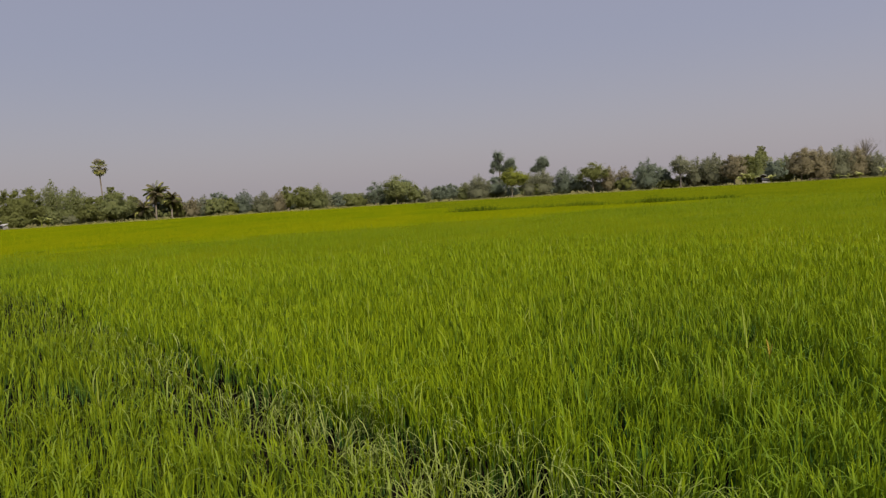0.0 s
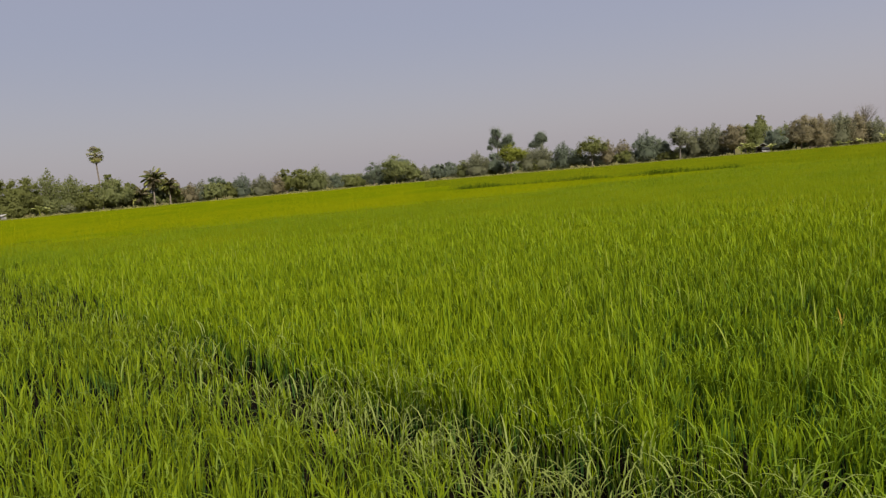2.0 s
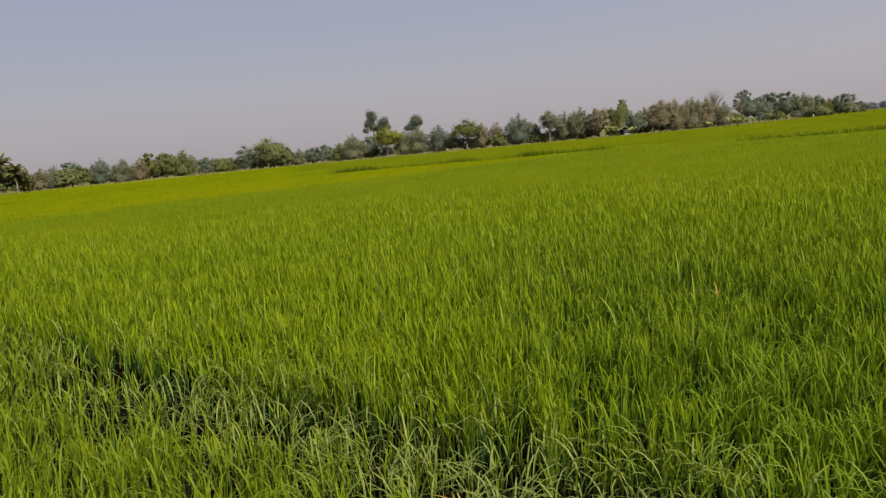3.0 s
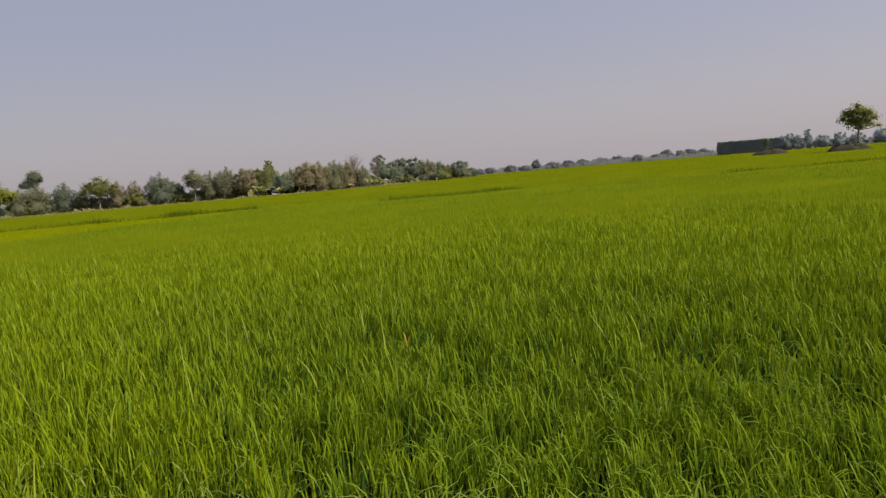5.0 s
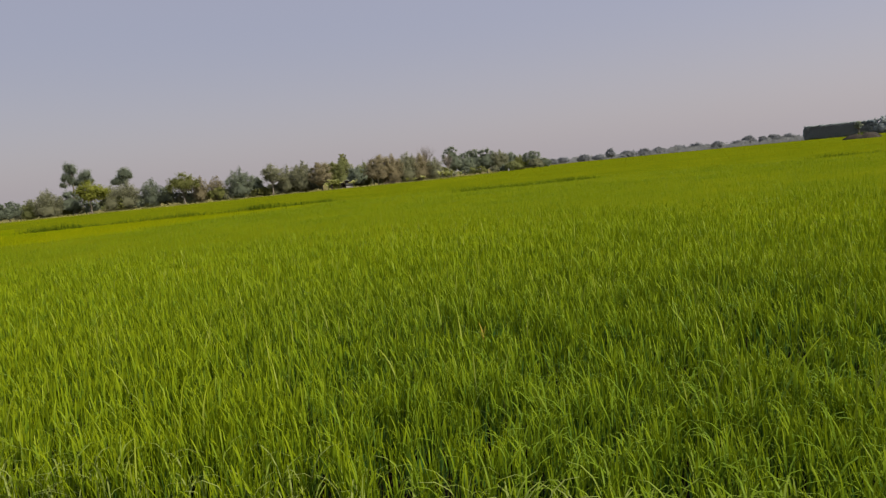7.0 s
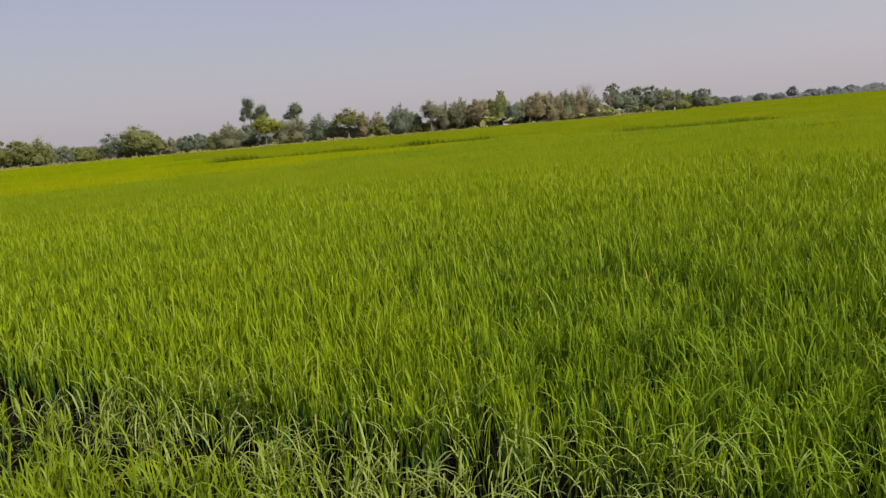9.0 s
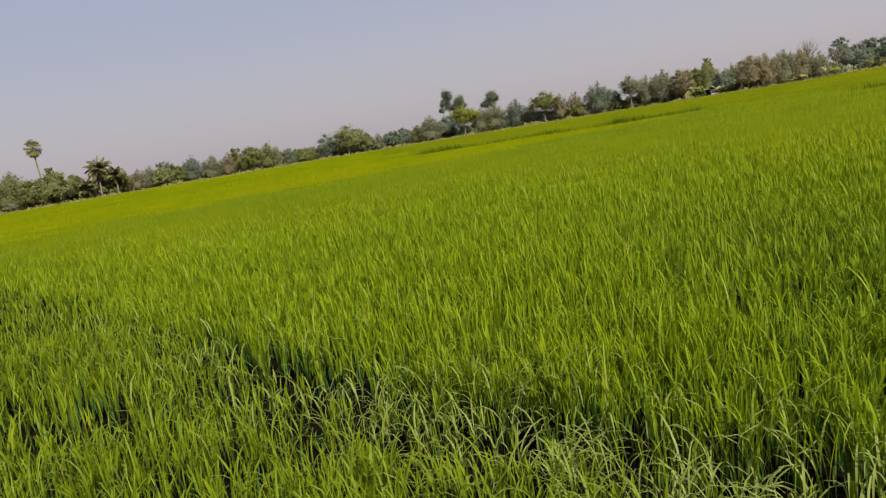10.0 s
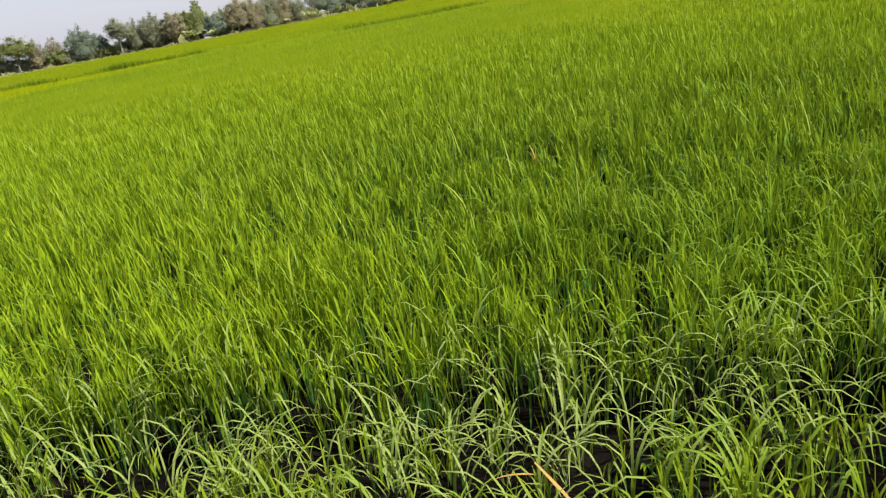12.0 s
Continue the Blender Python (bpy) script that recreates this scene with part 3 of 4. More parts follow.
# ---- grassy bunds in the field ----
def bund_strip(points, dense, tall, spread, label):
    pts = np.array(points, float)
    seg = np.linalg.norm(np.diff(pts, axis=0), axis=1)
    k = int(seg.sum() * dense)
    u = RNG.uniform(0, seg.sum(), k)
    cum = np.concatenate([[0], np.cumsum(seg)])
    x, y = np.interp(u, cum, pts[:, 0]), np.interp(u, cum, pts[:, 1])
    x, y = x + RNG.normal(0, spread, k), y + RNG.normal(0, spread, k)
    lump = ripple(x, y, 2.2, 41)
    h = tall * (0.7 + 0.4 * lump) * RNG.uniform(0.7, 1.15, k)
    v, q, t, at = blades(np.stack([x, y, np.zeros(k)], -1), RNG.uniform(0, 6.28, k), h, np.abs(RNG.normal(0.15, 0.15, k)),
                         RNG.uniform(0.2, 0.9, k), np.full(k, 0.035), 2, RNG.uniform(0, 1, k))
    tagged(new("bund_grass", mesh_from("bund_grass", v, [q, t], M_BUND_GRASS, at)), label, "grass", kind="stuff")


bund_strip([(-1.8, 48.3), (4.3, 47.2), (8.8, 46), (11.5, 45), (16, 45)], 190, 0.73, 0.3, "taller dark green grass on a low paddy bund")
bund_strip([(10.0, 45.2), (11.8, 44.9)], 90, 0.78, 0.22, "dark grass tussock on the paddy bund")
bund_strip([(-1.6, 48.2), (1.6, 47.8)], 60, 0.64, 0.25, "dark grass tussock where the bund begins")
bund_strip([(20, 35.2), (24, 34.2), (28, 33.2)], 200, 0.66, 0.28, "taller dark green grass on a short paddy bund")
bund_strip([(37, 25), (42, 22.8), (48, 20)], 110, 0.72, 0.35, "dark green grass along a bund near the field's side")


# ---- trees ----
BALL = bmesh.new()
bmesh.ops.create_icosphere(BALL, subdivisions=2, radius=1.0)
BALL_V = np.array([v.co for v in BALL.verts])
BALL_F = np.array([[v.index for v in f.verts] for f in BALL.faces])
BALL.free()


def uneven(d, x, z):
    """How far a mass of foliage reaches in each direction, 1 on average."""
    return 0.62 + 0.48 * ripple(d[:, 0] * 2 + x * 3, d[:, 1] * 2 + d[:, 2] * 2.7 + z * 3, 0.75, 17) + 0.26 * ripple(d[:, 0] * 2 + d[:, 2] * 3 + z, d[:, 1] * 2 + x, 0.28, 19)


def tuft_leaves(g, tufts, middle, size, rng, cover=2.3, core=0.5):
    """Leafy tufts, rows of (x, y, z, radius across, radius upwards): loose leaves round a small closed heart."""
    for x, y, z, rx, rz in tufts:
        c, span = np.array([x, y, z]), np.array([rx, rx, rz])
        outward = c - middle
        outward = outward / (np.linalg.norm(outward) + 0.3)
        # The closed heart takes a low hue, its shade coloured in.
        if core:
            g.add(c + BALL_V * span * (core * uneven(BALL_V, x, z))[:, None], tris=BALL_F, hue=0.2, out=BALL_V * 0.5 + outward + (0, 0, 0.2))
        k = max(26, int(cover * math.pi * rx * rz / (0.9 * size * size)))
        n = rng.normal(size=(k, 3))
        n /= np.linalg.norm(n, axis=1)[:, None]
        reach = np.clip(np.abs(rng.normal(0.62, 0.27, k)), 0, 1.12) * uneven(n, x, z) * 1.05
        spot = c + n * span * reach[:, None]
        g.leaves(spot, size, 0.35, rng, 0.55 * n * (1, 1, 0.8) + 0.75 * outward + (0, 0, 0.32) + rng.normal(0, 0.28, (k, 3)))


def plume_leaves(g, stem, radius, size, rng, cover=2.0):
    """Foliage along a bending stem that thins to a feathery tip."""
    u = np.linspace(0, 1, len(stem))
    ln = np.linalg.norm(np.diff(stem, axis=0), axis=1).sum()
    k = int(cover * 1.3 * ln * radius / (0.9 * size * size))
    t = rng.beta(1.35, 1.15, k)
    spot = np.stack([np.interp(t, u, stem[:, i]) for i in range(3)], -1)
    wide = radius * (0.35 + 1.05 * np.sin(np.pi * np.clip(0.12 + 0.82 * t, 0, 1)) ** 0.8) * (1.0 - 0.42 * t)
    d = np.clip(rng.normal(size=(k, 3)), -1.9, 1.9) * (0.56, 0.56, 0.75)
    g.leaves(spot + d * wide[:, None], size, 0.2, rng, d * 0.9 + (0, 0, 0.45) + rng.normal(0, 0.3, (k, 3)))


def stem_line(top, radius, rng, g):
    """A slightly crooked trunk; returns its points."""
    u = np.linspace(0, 1, 6)
    wob = np.cumsum(rng.normal(0, 0.05 * top / 6, (6, 2)), 0)
    stem = np.stack([wob[:, 0], wob[:, 1], u * (top + 0.15) - 0.15], -1)
    g.tube(stem, radius * (1.25 - 0.7 * u), 8)
    return stem


def round_crown(h, w, low, rng):
    """Tufts over a broad domed crown, larger below, small ones breaking the outline above."""
    out = []
    mid = low + 0.46 * (h - low)
    half_z, half_w = h - mid, w / 2
    count = 20 if w < 4 else 30
    turn = rng.uniform(0, 6.28)
    lop = rng.uniform(-0.12, 0.12, 2) * w
    for i in range(count):
        f = (i + 0.5) / count
        el = math.asin(-0.55 + 1.5 * f) if f < 1 else 1.3
        a = turn + i * 2.39996 + rng.uniform(-0.35, 0.35)
        far = rng.uniform(0.52, 0.86)
        r = w * rng.uniform(0.10, 0.17) * (1.15 - 0.35 * f)
        up = mid + half_z * far * math.sin(el) * (1.0 if el > 0 else (mid - low) / half_z)
        out.append((half_w * far * math.cos(el) * math.cos(a) + lop[0] * f, half_w * far * math.cos(el) * math.sin(a) + lop[1] * f, max(up, low + 0.5 * r), r, r * rng.uniform(0.6, 0.95)))
    for i in range(9):                            # sprays that stand above the dome
        a, far = rng.uniform(0, 6.28), rng.uniform(0.1, 0.6)
        r = w * rng.uniform(0.07, 0.12)
        out.append((half_w * far * math.cos(a), half_w * far * math.sin(a), mid + half_z * math.sqrt(1 - far * far) * rng.uniform(0.7, 0.9), r, r))
    return out


def open_crown(h, w, low, rng):
    """Fewer flattened tufts with gaps between them, spread wide over a bare trunk."""
    out = [(0.0, 0.0, h - 0.10 * h, 0.19 * w, 0.10 * h)] + [(0.16 * w * math.cos(b), 0.16 * w * math.sin(b), low + 0.42 * (h - low), 0.24 * w, 0.27 * (h - low)) for b in (0.5, 2.6, 4.7)]
    for i in range(20):
        a = i * 2.39996 + rng.uniform(-0.4, 0.4)
        far = w / 2 * rng.uniform(0.3, 0.86)
        top = h - (h - low) * (0.1 + 0.75 * (2 * far / w) ** 1.6 * rng.uniform(0.6, 1.2))
        r = w * rng.uniform(0.12, 0.19)
        out.append((far * math.cos(a), far * math.sin(a), max(top - 0.3 * r, low), r, r * rng.uniform(0.45, 0.75)))
    return out


def tree(az, dist, h, w, leaf, label, name="tree", base=None, size=0.178, bark=None, form="r", seed=0, group="trees along the field's edge"):
    """One tree: form r a dense dome, p upright feathery plumes, o an open crown over a bare trunk."""
    rng = np.random.default_rng(int(abs(az) * 100 + h * 10) + seed)
    x, y = polar(az, dist)
    ob = thing(name, x, y, 0, label, "tree", group)
    low = 0.04 * h if base is None else base
    thick = (0.026 * h ** 0.9 + 0.03) * (0.75 if bark else 1.0)
    g, c = Geo(), Geo()
    if form == "p":
        stem = stem_line(0.3 * h, thick * 0.8, rng, g)
        n = max(7, int(3.2 * w))
        for i in range(n):
            a, f = i * 2.39996 + rng.uniform(-0.3, 0.3), math.sqrt((i + 0.4) / n)
            tall = h * (1.0 - 0.34 * f ** 1.6) * (rng.uniform(0.84, 1.0) if i else 1.0)
            foot = np.array([math.cos(a), math.sin(a), 0]) * 0.13 * w * f + (0, 0, low + 0.12 * h * rng.uniform(0, 1))
            reach = w * 0.5 * f * rng.uniform(0.75, 1.0)
            t = np.linspace(0, 1, 6)
            line = foot + np.stack([math.cos(a) * reach * t ** 1.3 - foot[0] * t, math.sin(a) * reach * t ** 1.3 - foot[1] * t, (tall - foot[2]) * t ** 0.93], -1)
            g.tube(line, thick * 0.4 * (1.05 - t), 4)
            plume_leaves(c, line, 0.09 * w + 0.26, size * 0.88, rng, 1.5)
        tufts = [(0.16 * w * math.cos(a), 0.16 * w * math.sin(a), low + 0.28 * (h - low), 0.30 * w, 0.26 * (h - low)) for a in (0.4, 2.5, 4.6)]
        tuft_leaves(c, tufts, np.array([0, 0, 0.3 * h]), size, rng, 1.2, 0.62)
    else:
        tufts = round_crown(h, w, low, rng) if form == "r" else open_crown(h, w, low, rng)
        stem = stem_line(max(low + 0.3 * (h - low), 0.5), thick, rng, g)
        for x0, y0, z0, r, rz in tufts[::2] if form == "r" else tufts:
            s = stem[-2]
            m = (s + np.array([x0, y0, z0])) / 2 + np.array([0, 0, -0.1 * r])
            g.tube([s, m, (x0, y0, z0)], [thick * 0.42, thick * 0.27, thick * 0.09], 5)
        middle = np.array([0, 0, low + 0.35 * (h - low)])
        if form == "r":                           # a closed heart in the darker leaf hue, standing for a dense crown's shade
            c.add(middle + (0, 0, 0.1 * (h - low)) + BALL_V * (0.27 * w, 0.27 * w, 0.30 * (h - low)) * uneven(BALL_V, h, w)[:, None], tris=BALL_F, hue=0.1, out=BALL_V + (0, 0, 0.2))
        tuft_leaves(c, tufts, middle, size, rng, 1.5 if form == "r" else 1.6, 0.42 if form == "r" else 0.35)
    part("trunk", g.mesh("trunk", bark or M_BARK), ob)
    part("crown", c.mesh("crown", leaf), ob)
    return ob


GREEN, DARK, GREY, BROWN = "haze-paled green broadleaf tree beside the rice field", "dark green broadleaf tree at the field's edge", "grey-green hazy tree far behind the field", "brownish half-dry tree beside the rice field"
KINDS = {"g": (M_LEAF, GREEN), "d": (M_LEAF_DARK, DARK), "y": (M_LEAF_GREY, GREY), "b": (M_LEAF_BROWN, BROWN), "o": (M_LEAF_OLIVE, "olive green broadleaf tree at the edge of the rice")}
WEST = [  # azimuth, distance, height, width, kind, form
    (-34.4, 122, 5.2, 4.8, "o", "r"), (-33.5, 120, 6.3, 6.2, "o", "r"), (-31.7, 128, 7.6, 4.0, "g", "p"), (-30.3, 122, 6.0, 5.6, "g", "p"), (-28.9, 119, 4.3, 5.0, "o", "r"),
    (-27.7, 118, 4.9, 5.8, "g", "r"), (-26.4, 124, 4.4, 3.6, "o", "r"), (-24.5, 125, 3.6, 4.0, "d", "r"), (-23.2, 125, 3.9, 2.6, "b", "p"), (-22.2, 124, 3.7, 2.8, "b", "p"), (-21.4, 128, 4.0, 3.0, "y", "p"),
    (-20.3, 128, 4.3, 4.2, "d", "r"), (-18.4, 130, 4.6, 3.8, "d", "p"), (-16.9, 130, 4.1, 4.2, "y", "p"), (-15.7, 131, 4.2, 2.8, "b", "p"), (-15.0, 133, 5.1, 2.8, "o", "r"),
    (-13.9, 134, 4.6, 4.2, "o", "r"), (-12.7, 134, 4.9, 5.2, "g", "p"), (-10.9, 150, 3.2, 5.6, "y", "r"), (-9.4, 152, 2.9, 5.2, "y", "r")]
MIDDLE = [
    (-8.1, 139, 5.1, 4.2, "d", "o"), (-6.3, 140, 6.1, 7.2, "g", "o"), (-6.0, 143, 5.2, 6.4, "d", "r"), (-4.9, 141, 4.0, 3.6, "g", "r"), (-4.0, 142, 3.5, 3.0, "y", "p"), (-3.0, 145, 3.4, 3.8, "d", "r"),
    (-2.1, 145, 3.8, 3.8, "d", "r"), (-0.9, 147, 3.9, 3.6, "g", "p"), (0.2, 146, 5.2, 6.0, "y", "p"), (1.7, 150, 4.8, 5.2, "d", "r"), (4.3, 151, 5.4, 4.8, "y", "p"),
    (5.4, 152, 5.9, 6.0, "y", "p"), (7.1, 152, 6.0, 4.4, "d", "p"), (8.2, 152, 4.2, 4.2, "d", "r"), (10.6, 151, 5.6, 4.0, "b", "p"), (11.8, 152, 5.4, 4.0, "b", "p"),
    (13.5, 150, 6.6, 6.2, "d", "p"), (14.6, 152, 4.8, 4.2, "d", "r"), (17.1, 152, 6.4, 4.8, "y", "p")]
EAST = [
    (18.3, 152, 6.8, 6.2, "y", "p"), (19.8, 150, 6.3, 5.6, "b", "r"), (20.6, 153, 6.2, 5.0, "o", "r"), (21.4, 154, 6.6, 6.4, "g", "p"), (22.5, 147, 4.6, 4.2, "d", "r"),
    (23.2, 155, 5.6, 5.0, "g", "p"), (24.3, 152, 6.5, 6.4, "b", "r"), (25.4, 155, 6.7, 5.8, "b", "p"), (26.6, 158, 6.8, 6.0, "y", "p"), (27.6, 160, 6.5, 6.2, "b", "p"), (28.8, 161, 5.4, 5.0, "y", "p"),
    (30.4, 205, 9.2, 4.4, "d", "r"), (31.3, 210, 6.8, 5.2, "d", "r"), (32.1, 215, 8.0, 5.0, "d", "r"), (33.1, 215, 7.8, 5.2, "d", "r"), (34.1, 215, 6.7, 5.6, "y", "p"),
    (34.9, 220, 5.8, 5.2, "d", "r"), (35.7, 220, 4.8, 5.2, "o", "p")]
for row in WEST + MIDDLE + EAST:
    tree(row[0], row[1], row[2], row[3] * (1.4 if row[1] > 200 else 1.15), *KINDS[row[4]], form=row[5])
tree(36.8, 210, 5.6, 6.0, M_LEAF_DARK, "rounded dark green tree ending the clump", base=0.3)
tree(3.0, 144, 6.5, 7.0, M_LEAF_LIGHT, "bright green tree with a bare pale trunk", base=1.6, bark=M_PALE_BARK, form="o")
tree(9.4, 149, 6.7, 7.2, M_LEAF_OLIVE, "olive green tree with a pale straight trunk", base=2.0, bark=M_PALE_BARK, form="o")
tree(16.0, 149, 7.0, 5.8, M_LEAF_GREY, "grey-green tree with a thick pale trunk", base=1.8, bark=M_PALE_BARK, form="o")
tree(21.6, 159, 8.0, 3.2, M_LEAF_OLIVE, "dark pointed tree top above the others", base=3.5)
tree(-27.8, 127, 6.2, 1.8, M_LEAF_OLIVE, "narrow dark tree behind the bushes", base=2.6)


def tall_tree(az, dist, clumps, seed):
    """A bare crooked trunk with a few flat separate clumps of foliage: rows of (x, y, z, radius, half height)."""
    rng = np.random.default_rng(seed)
    x, y = polar(az, dist)
    ob = thing("tall_tree", x, y, 0, "tall dark tree with clumped crown on a bare trunk", "tree", "tall trees above the woods")
    g, c = Geo(), Geo()
    stem = stem_line(clumps[0][2] - 0.6, 0.19, rng, g)
    tufts = []
    for x0, y0, z0, r, rz in clumps:
        g.tube([stem[-2], (stem[-2] + np.array([x0, y0, z0])) / 2 + (0, 0, -0.15), (x0, y0, z0)], [0.09, 0.06, 0.02], 5)
        for i in range(5):
            a = i * 1.257 + rng.uniform(-0.3, 0.3)
            tufts.append((x0 + 0.5 * r * math.cos(a), y0 + 0.5 * r * math.sin(a), z0 + rng.uniform(-0.3, 0.35) * rz, 0.6 * r, 0.95 * rz))
        tufts.append((x0, y0, z0 + 0.3 * rz, 0.6 * r, 0.7 * rz))
    part("trunk", g.mesh("trunk", M_BARK), ob)
    tuft_leaves(c, tufts, np.array([0, 0, clumps[-1][2]]), 0.15, rng, 2.2, 0.5)
    part("crown", c.mesh("crown", M_LEAF_DARK), ob)


tall_tree(2.0, 168, [(0.0, 0, 9.7, 1.4, 1.4), (-0.9, 0.3, 7.9, 1.2, 1.1), (-1.7, -0.2, 6.4, 0.75, 0.7), (0.2, 0.4, 7.2, 1.2, 1.0)], 31)
tall_tree(2.85, 168, [(0.0, 0, 8.0, 1.5, 1.35), (0.7, 0.3, 6.9, 1.2, 1.0), (-0.8, 0.2, 6.6, 1.2, 1.0)], 32)
tall_tree(5.45, 168, [(0.0, 0, 8.1, 1.5, 1.25), (0.9, 0.2, 7.4, 1.0, 0.9), (-1.9, 0, 6.1, 1.1, 0.8), (-0.3, 0.4, 6.6, 1.4, 1.1), (-1.2, 0.3, 6.5, 1.0, 0.8)], 33)

FAR = [(38.3, 420, 3.6, 7), (39.2, 450, 4.0, 8), (40.8, 450, 4.4, 9), (41.9, 460, 3.6, 9), (42.9, 430, 6.8, 6.5), (44.1, 480, 4.2, 11), (45.4, 480, 5.0, 9),
       (46.5, 500, 4.9, 9), (47.9, 520, 4.6, 12), (49.2, 560, 5.2, 13), (50.7, 480, 5.0, 8), (52.0, 520, 4.4, 8), (52.8, 560, 7.8, 10), (53.8, 520, 5.8, 8), (54.5, 540, 6.4, 10), (55.4, 560, 5.8, 11)]
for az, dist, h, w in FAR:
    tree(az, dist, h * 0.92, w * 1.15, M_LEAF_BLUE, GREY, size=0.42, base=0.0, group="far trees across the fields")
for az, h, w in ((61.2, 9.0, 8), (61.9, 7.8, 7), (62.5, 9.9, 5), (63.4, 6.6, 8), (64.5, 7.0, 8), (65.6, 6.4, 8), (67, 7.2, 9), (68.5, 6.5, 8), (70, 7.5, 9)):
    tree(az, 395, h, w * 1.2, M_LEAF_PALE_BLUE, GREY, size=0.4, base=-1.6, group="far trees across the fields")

# A low uneven line of scrub that joins the far trees.
rng = np.random.default_rng(9)
k = 9000
az, dist = rng.uniform(37.3, 75, k), rng.uniform(470, 600, k)
tall = 1.5 + 2.6 * ripple(az * 3, dist * 0.02, 1.0, 71) ** 1.5
c = Geo()
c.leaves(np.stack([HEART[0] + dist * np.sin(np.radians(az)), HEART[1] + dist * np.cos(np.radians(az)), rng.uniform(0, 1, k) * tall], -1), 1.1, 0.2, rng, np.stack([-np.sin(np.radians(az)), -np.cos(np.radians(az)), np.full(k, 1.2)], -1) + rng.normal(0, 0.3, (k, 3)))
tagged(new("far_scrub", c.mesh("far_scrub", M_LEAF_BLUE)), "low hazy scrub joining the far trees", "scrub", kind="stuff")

# A long planted block of trees of one height, far off.
rng = np.random.default_rng(3)
hx, hy = polar(56.45, 400)
kx, ky = polar(60.9, 400)
block = thing("tree_plantation", hx, hy, 0, "long clipped-looking block of planted trees, hazy blue-green", "plantation", kind="stuff")
k = 8000
u, dz = rng.uniform(0, 1, k), rng.uniform(0, 1, k)
back = rng.uniform(0, 1.2, k)
wx, wy = math.sin(radians(58.5)), math.cos(radians(58.5))
cz = 7.0 * dz + 0.35 * (ripple(u * 30, back, 1.0, 9) - 0.5)
c = Geo()
c.leaves(np.stack([(kx - hx) * u + wx * back, (ky - hy) * u + wy * back, np.minimum(cz, 7.1)], -1), 0.5, 0.2, rng, np.array([[-0.4 * wx, -0.4 * wy, 1.8]]) + rng.normal(0, 0.2, (k, 3)))
for i in range(26):                                       # the closed foliage of the planted rows
    f = (i + 0.5) / 26
    for row in (1.6, 4.6):
        ctr = np.array([(kx - hx) * f + wx * row, (ky - hy) * f + wy * row, 3.4])
        c.add(ctr + BALL_V * (1.3, 1.3, 3.45) * (0.92 + 0.16 * ripple(BALL_V[:, 0] * 3 + i, BALL_V[:, 2] * 3, 0.8, 29))[:, None], tris=BALL_F, hue=0.4, out=np.array([-0.4 * wx, -0.4 * wy, 1.8]) + 0.4 * BALL_V)
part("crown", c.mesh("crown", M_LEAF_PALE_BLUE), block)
g = Geo()
for i in range(14):
    px, py = (kx - hx) * i / 13, (ky - hy) * i / 13
    g.tube([(px + wx, py + wy, -0.1), (px + wx, py + wy, 5)], [0.14, 0.07], 6)
part("trunk", g.mesh("trunk", M_BARK), block)


# ---- palms ----
def frond(g, root, az, lift, length, drop, width, rng, pairs=16, hue=0.5):
    """A feather frond: an arching rib with leaflets hanging from both sides."""
    s = np.linspace(0, 1, 9)
    th = lift - drop * s ** 1.3
    out = np.concatenate([[0], np.cumsum(np.cos(th[1:]) * length / 8)])
    up = np.concatenate([[0], np.cumsum(np.sin(th[1:]) * length / 8)])
    a = np.array([math.cos(az), math.sin(az)])
    rib = np.stack([root[0] + out * a[0], root[1] + out * a[1], root[2] + up], -1)
    g.tube(rib, np.linspace(0.035, 0.008, 9), 4, hue)
    for i in range(pairs):
        f = 0.15 + 0.85 * i / pairs
        p = np.array([np.interp(f, s, rib[:, n]) for n in range(3)])
        ln = width * math.sin(math.pi * min(0.98, 0.25 + 0.72 * f)) + 0.15
        for sd in (-1, 1):
            tip = p + np.array([-a[1] * sd * ln * 0.8 + a[0] * ln * 0.45, a[0] * sd * ln * 0.8 + a[1] * ln * 0.45, -ln * rng.uniform(0.3, 0.7)])
            wv = np.array([a[0], a[1], 0]) * 0.19
            g.add([p - wv, p + wv, tip], tris=[(0, 1, 2)], hue=rng.uniform(0, 1))


def coconut_palm(az, dist, h, length, label, seed):
    rng = np.random.default_rng(seed)
    x, y = polar(az, dist)
    ob = thing("coconut_palm", x, y, 0, label, "palm tree", "coconut palms")
    u = np.linspace(0, 1, 7)
    g = Geo()
    g.tube(np.stack([0.25 * u ** 2, 0.1 * u, u * h - 0.1], -1), 0.16 - 0.06 * u, 8)
    part("trunk", g.mesh("trunk", M_BARK), ob)
    for i in range(44):
        f = Geo()
        lift = rng.uniform(-1.1, 1.45)
        frond(f, (0.25, 0.1, h - 0.1), i * 2.4, lift, length * rng.uniform(0.65, 1.1), rng.uniform(0.7, 1.5), 0.6, rng, hue=rng.uniform(0, 1))
        part("frond", f.mesh("frond", (M_LEAF_OLIVE, M_LEAF_BROWN, M_LEAF_BROWN, M_LEAF_OLIVE, M_LEAF_BROWN, M_LEAF, M_STRAW)[i % 7], False), ob)


coconut_palm(-24.8, 122.5, 4.7, 2.35, "coconut palm with a ragged feathery crown", 5)
coconut_palm(-25.8, 119.5, 2.2, 2.1, "low coconut palm with hanging pale fronds", 6)
coconut_palm(-23.7, 123, 3.6, 1.9, "small coconut palm among the bushes", 8)

